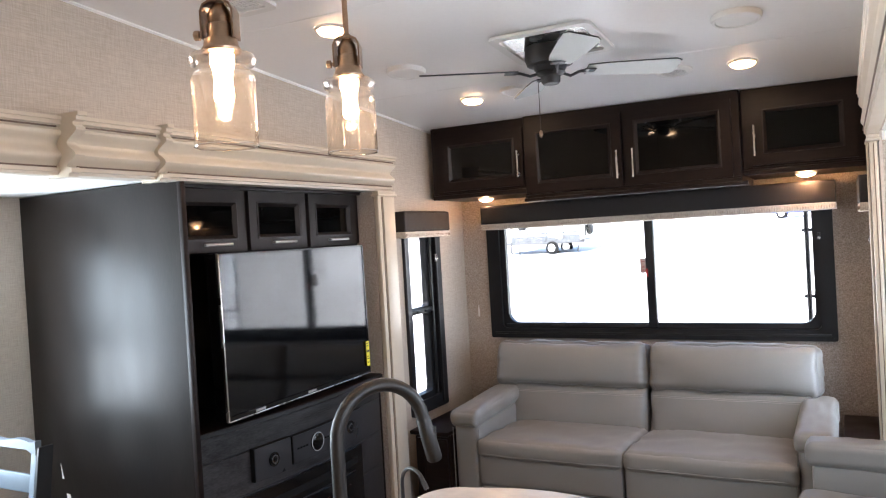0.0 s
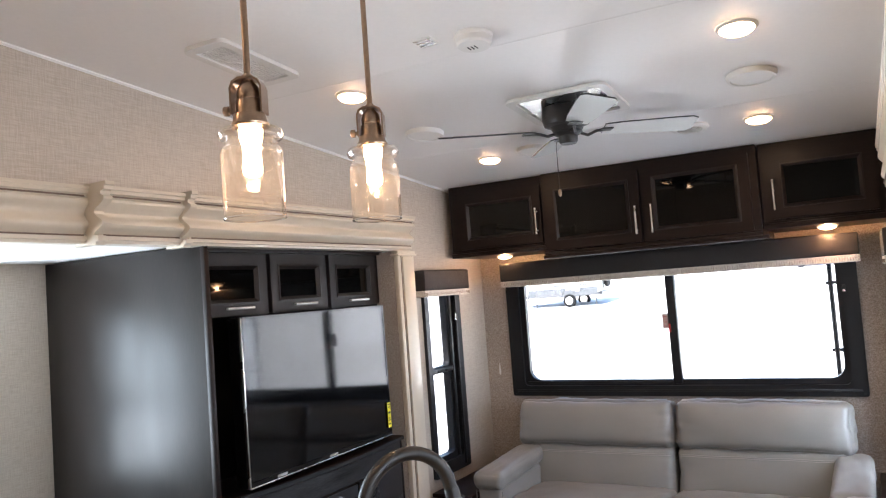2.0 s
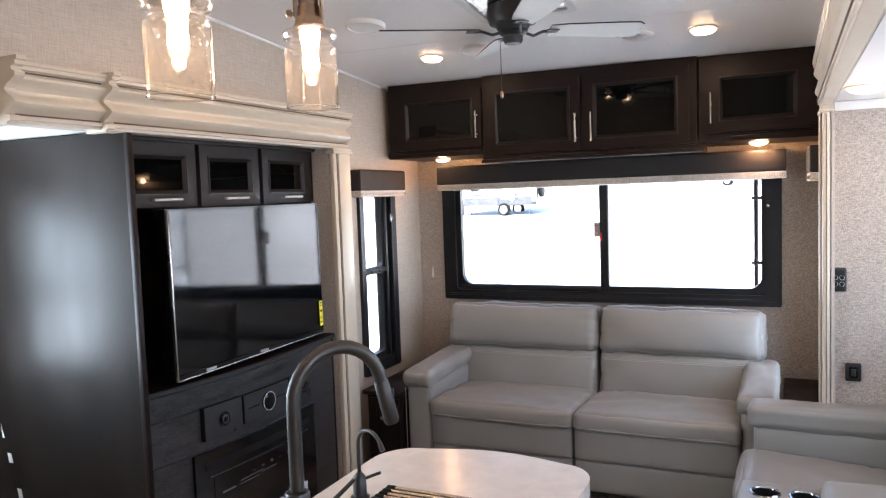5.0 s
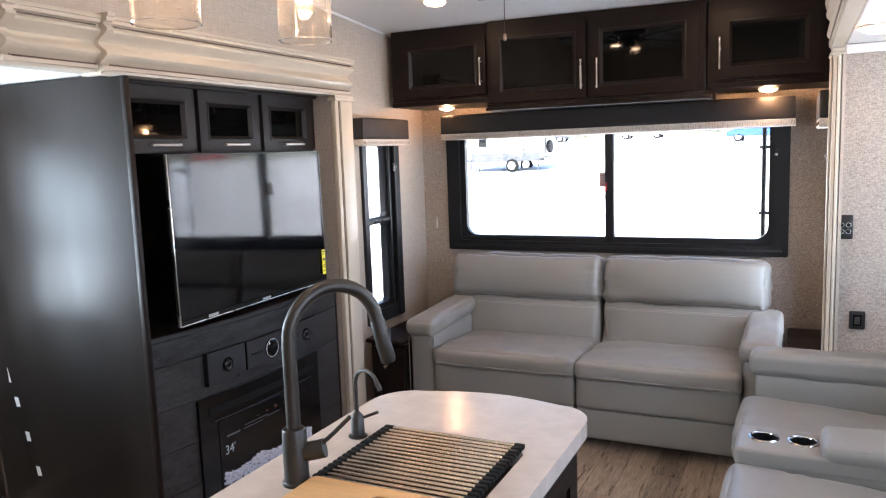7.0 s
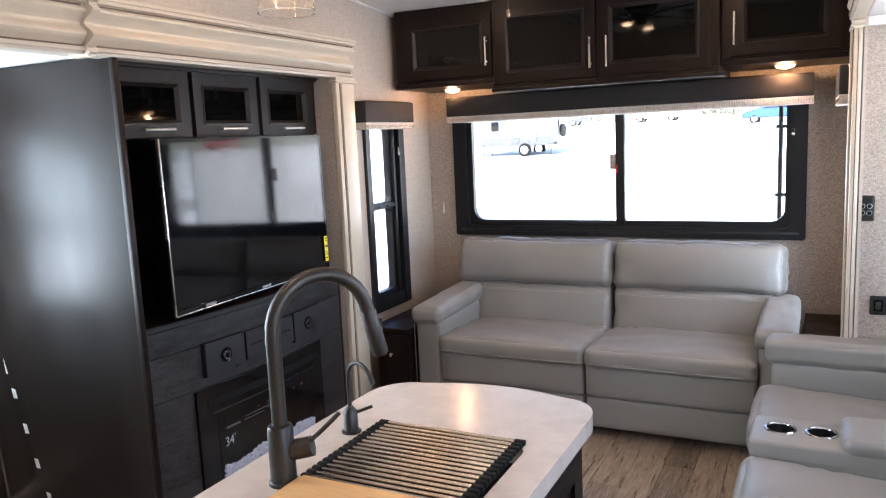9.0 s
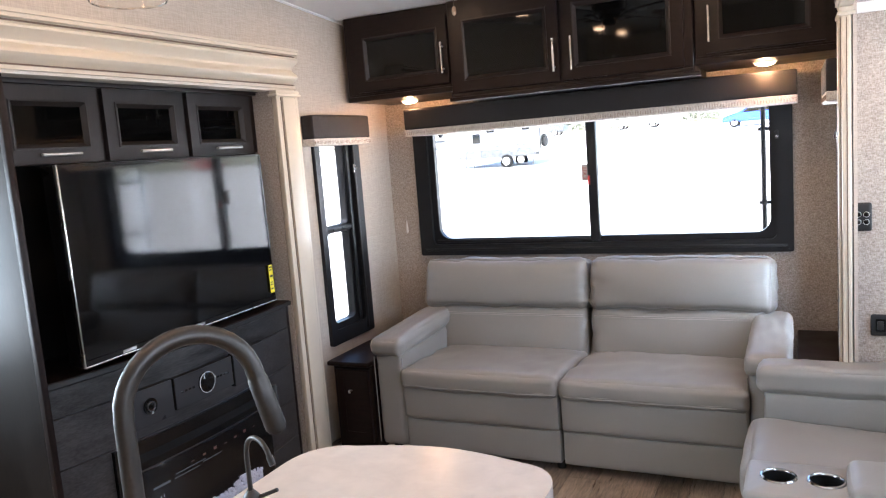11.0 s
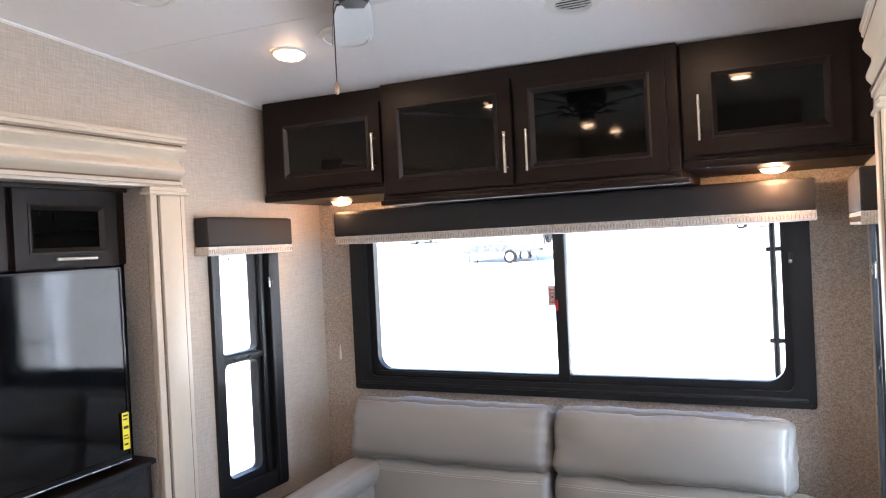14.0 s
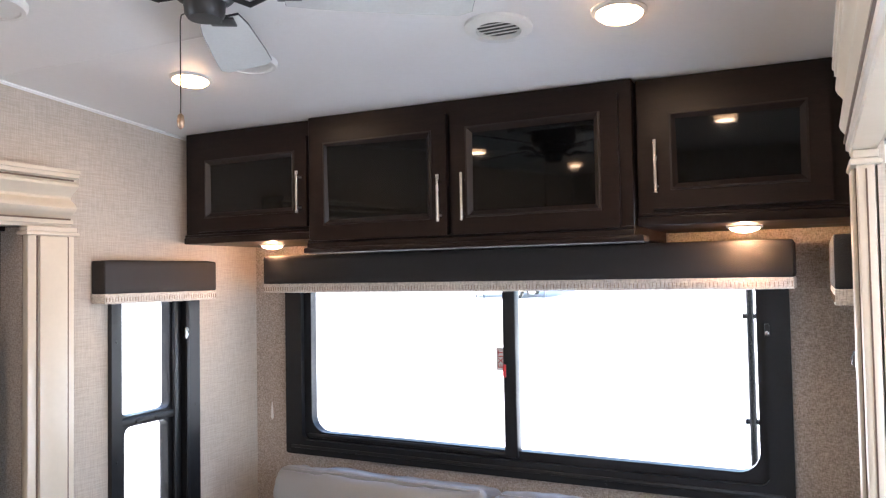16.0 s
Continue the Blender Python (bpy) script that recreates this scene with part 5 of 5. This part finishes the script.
def trailer(m, L, label):
    root = thing("travel_trailer", m, label, "trailer", "parked trailers")
    part("body", box((0, 0, 0.75), (L, 2.5, 3.4), 0.18, 3), TRAILER, root)
    part("lower_skirt", box((0.1, -0.03, 0.62), (L - 0.1, 0.0, 1.05), 0.01), GREYPAINT, root)
    part("stripe", box((0.2, -0.03, 1.16), (L - 0.2, 0.0, 1.24)), GREYPAINT, root)
    part("chassis", box((-0.5, 0.4, 0.58), (L, 2.1, 0.75)), GREYPAINT, root)
    for x, z in ((L * 0.14, 1.45), (L * 0.34, 2.0), (L * 0.82, 2.0)):
        w = part("window", box((x, -0.04, z), (x + L * 0.1, 0.0, z + 0.5), 0.02), DARKGLASS, root)
        part("frame", sheet(rounded(x - 0.04, x + L * 0.1 + 0.04, z - 0.04, z + 0.54, 0.05), [rounded(x, x + L * 0.1, z, z + 0.5, 0.04)], 0.05, front), GREYPAINT, w)
    for x in (0.55, 0.75):
        part("door_seam", box((L * x, -0.034, 0.85), (L * x + 0.03, 0.0, 2.8)), GREYPAINT, root)
    part("door", box((L * 0.55, -0.04, 0.85), (L * 0.55 + 0.8, 0.0, 2.8), 0.02), TRAILER, root)
    part("wheel_arch", sheet([(L * 0.6 + 0.55 * math.cos(math.pi * i / 10), 0.55 + 0.42 * math.sin(math.pi * i / 10)) for i in range(11)], [], 0.02, lambda u, v, w: Vector((u, -0.032 - w, v))), GREYPAINT, root)
    for y in (-0.06, 2.4):
        wheel(root, L * 0.6, y, 0.36)
    part("spare_wheel", lathe([(0.10, -0.1), (0.30, -0.11), (0.36, -0.05), (0.36, 0.05), (0.30, 0.11), (0.10, 0.1)], 20, pose(L + 0.12, 1.1, 1.35, 0, 90, 0)), RUBBER, root)
    for x in (L * 0.1, L * 0.92):
        part("stabiliser", box((x, 0.25, 0.0), (x + 0.06, 0.31, 0.5)), GREYPAINT, root)
    part("jack", tube([(-0.45, 1.25, 0.0), (-0.45, 1.25, 1.0)], 0.05, 8), GREYPAINT, root)
    part("rear_ladder", tube([(L + 0.06, 0.5, 0.9), (L + 0.06, 0.5, 3.3)], 0.03, 8), RUBBER, root)
    return root


trailer(Matrix.Translation((-16.9, 40, lot(40))), 4.3, "short white travel trailer with grey stripes parked in the lot")
trailer(Matrix.Translation((-32.5, 57, lot(57))), 5.6, "white travel trailer parked farther up the lot")
trailer(Matrix.Translation((-46.0, 47, lot(47))), 5.2, "white travel trailer parked at the lot's end")


def car(m, paint, label):
    root = thing("car", m, label, "car", "parked cars")
    bm = strip([(0, 0.35), (0.1, 0.75), (1.1, 0.95), (1.75, 1.42), (3.1, 1.45), (3.9, 1.0), (4.45, 0.92), (4.5, 0.35)], 0.0, 1.75, "y")
    bmesh.ops.bevel(bm, geom=list(bm.edges), offset=0.08, segments=2, affect="EDGES")
    part("body", bm, paint, root)
    for y in (-0.004, 1.742):
        part("side_glass", strip([(1.35, 0.98), (1.85, 1.36), (3.05, 1.38), (3.6, 1.02)], y, y + 0.012, "y"), DARKGLASS, root)
    for x in (0.85, 3.6):
        wheel(root, x, 0.12, 0.33, 0.22)
        wheel(root, x, 1.63, 0.33, 0.22)
    return root


REDPAINT = mat("red_car_paint", (0.42, 0.02, 0.02), 0.25, var=0.05, coat=0.4)
car(Matrix.Translation((-4.6, 57, lot(57))), BLUEPAINT, "small blue car parked in the lot")
car(Matrix.Translation((-14.9, 69, lot(69))), TRAILER, "white car parked far up the lot")
car(Matrix.Translation((-23.5, 68, lot(68))), GREYPAINT, "dark grey car parked far up the lot")
car(Matrix.Translation((50.0, 74, lot(74))), REDPAINT, "red car parked beside the lot")


def bush(x, y, s, seed):
    r = random.Random(seed)
    root = thing("shrub", Matrix.Translation((x, y, lot(y) + 0.04)), "low green shrub on the far verge", "shrub", "shrubs on the verge")
    part("stem", tube([(0, 0, 0), (0.1, 0, s * 0.5)], 0.08, 6), GLAZE, root)
    bm = bmesh.new()
    for i in range(260):
        a, rr, z = r.uniform(0, 6.28), math.sqrt(r.random()) * s, r.random() ** 0.8 * s * 1.1
        rr *= 1 - 0.5 * (z / (s * 1.1)) ** 2
        c = Vector((rr * math.cos(a) * 1.6, rr * math.sin(a), z + 0.1))
        d = Vector((r.uniform(-1, 1), r.uniform(-1, 1), r.uniform(-1, 1))).normalized() * s * 0.16
        e = d.orthogonal().normalized() * s * 0.09
        bm.faces.new([bm.verts.new(c + q) for q in (d, e, -d, -e)])
    tagged(part("crown", bm, LEAF, root, smooth=False), kind="stuff")


for i in range(9):
    bush(-40 + i * 5.3 + (i % 3) * 1.9, 84 + (i % 4) * 3, 0.7 + 0.25 * (i % 3), i)


# ---- floor planks ----
PW, PL = 0.128, 1.22
plank_mesh = None
for i in range(19):
    x0 = XL + 0.002 + i * PW
    start = -1.25 - (i * 0.47) % PL
    y = start
    while y < YB - 0.02:
        a, b = max(y, YF + 0.005), min(y + PL, YB - 0.005)
        if b - a > 0.06:
            full = b - a > PL - 0.001
            if full and plank_mesh is not None:
                ob = new("plank", plank_mesh)
            else:
                ob = part("plank", box((0.0008, 0.0008, -0.006), (min(PW, XR - x0) - 0.0008, b - a - 0.0008, 0.0), 0.0012, 1), FLOORWOOD)
                if full:
                    plank_mesh = ob.data
            ob.parent = floor
            ob.location = (x0, a, 0)
        y += PL
setting("slide_floor", box((-3.0, 0.42, -0.02), (XL, 3.60, -0.001), bm=box((XR, -0.45, -0.02), (1.18, 3.70, -0.001))), FLOORWOOD, "wood-look vinyl floor of the slide-outs", "floor")
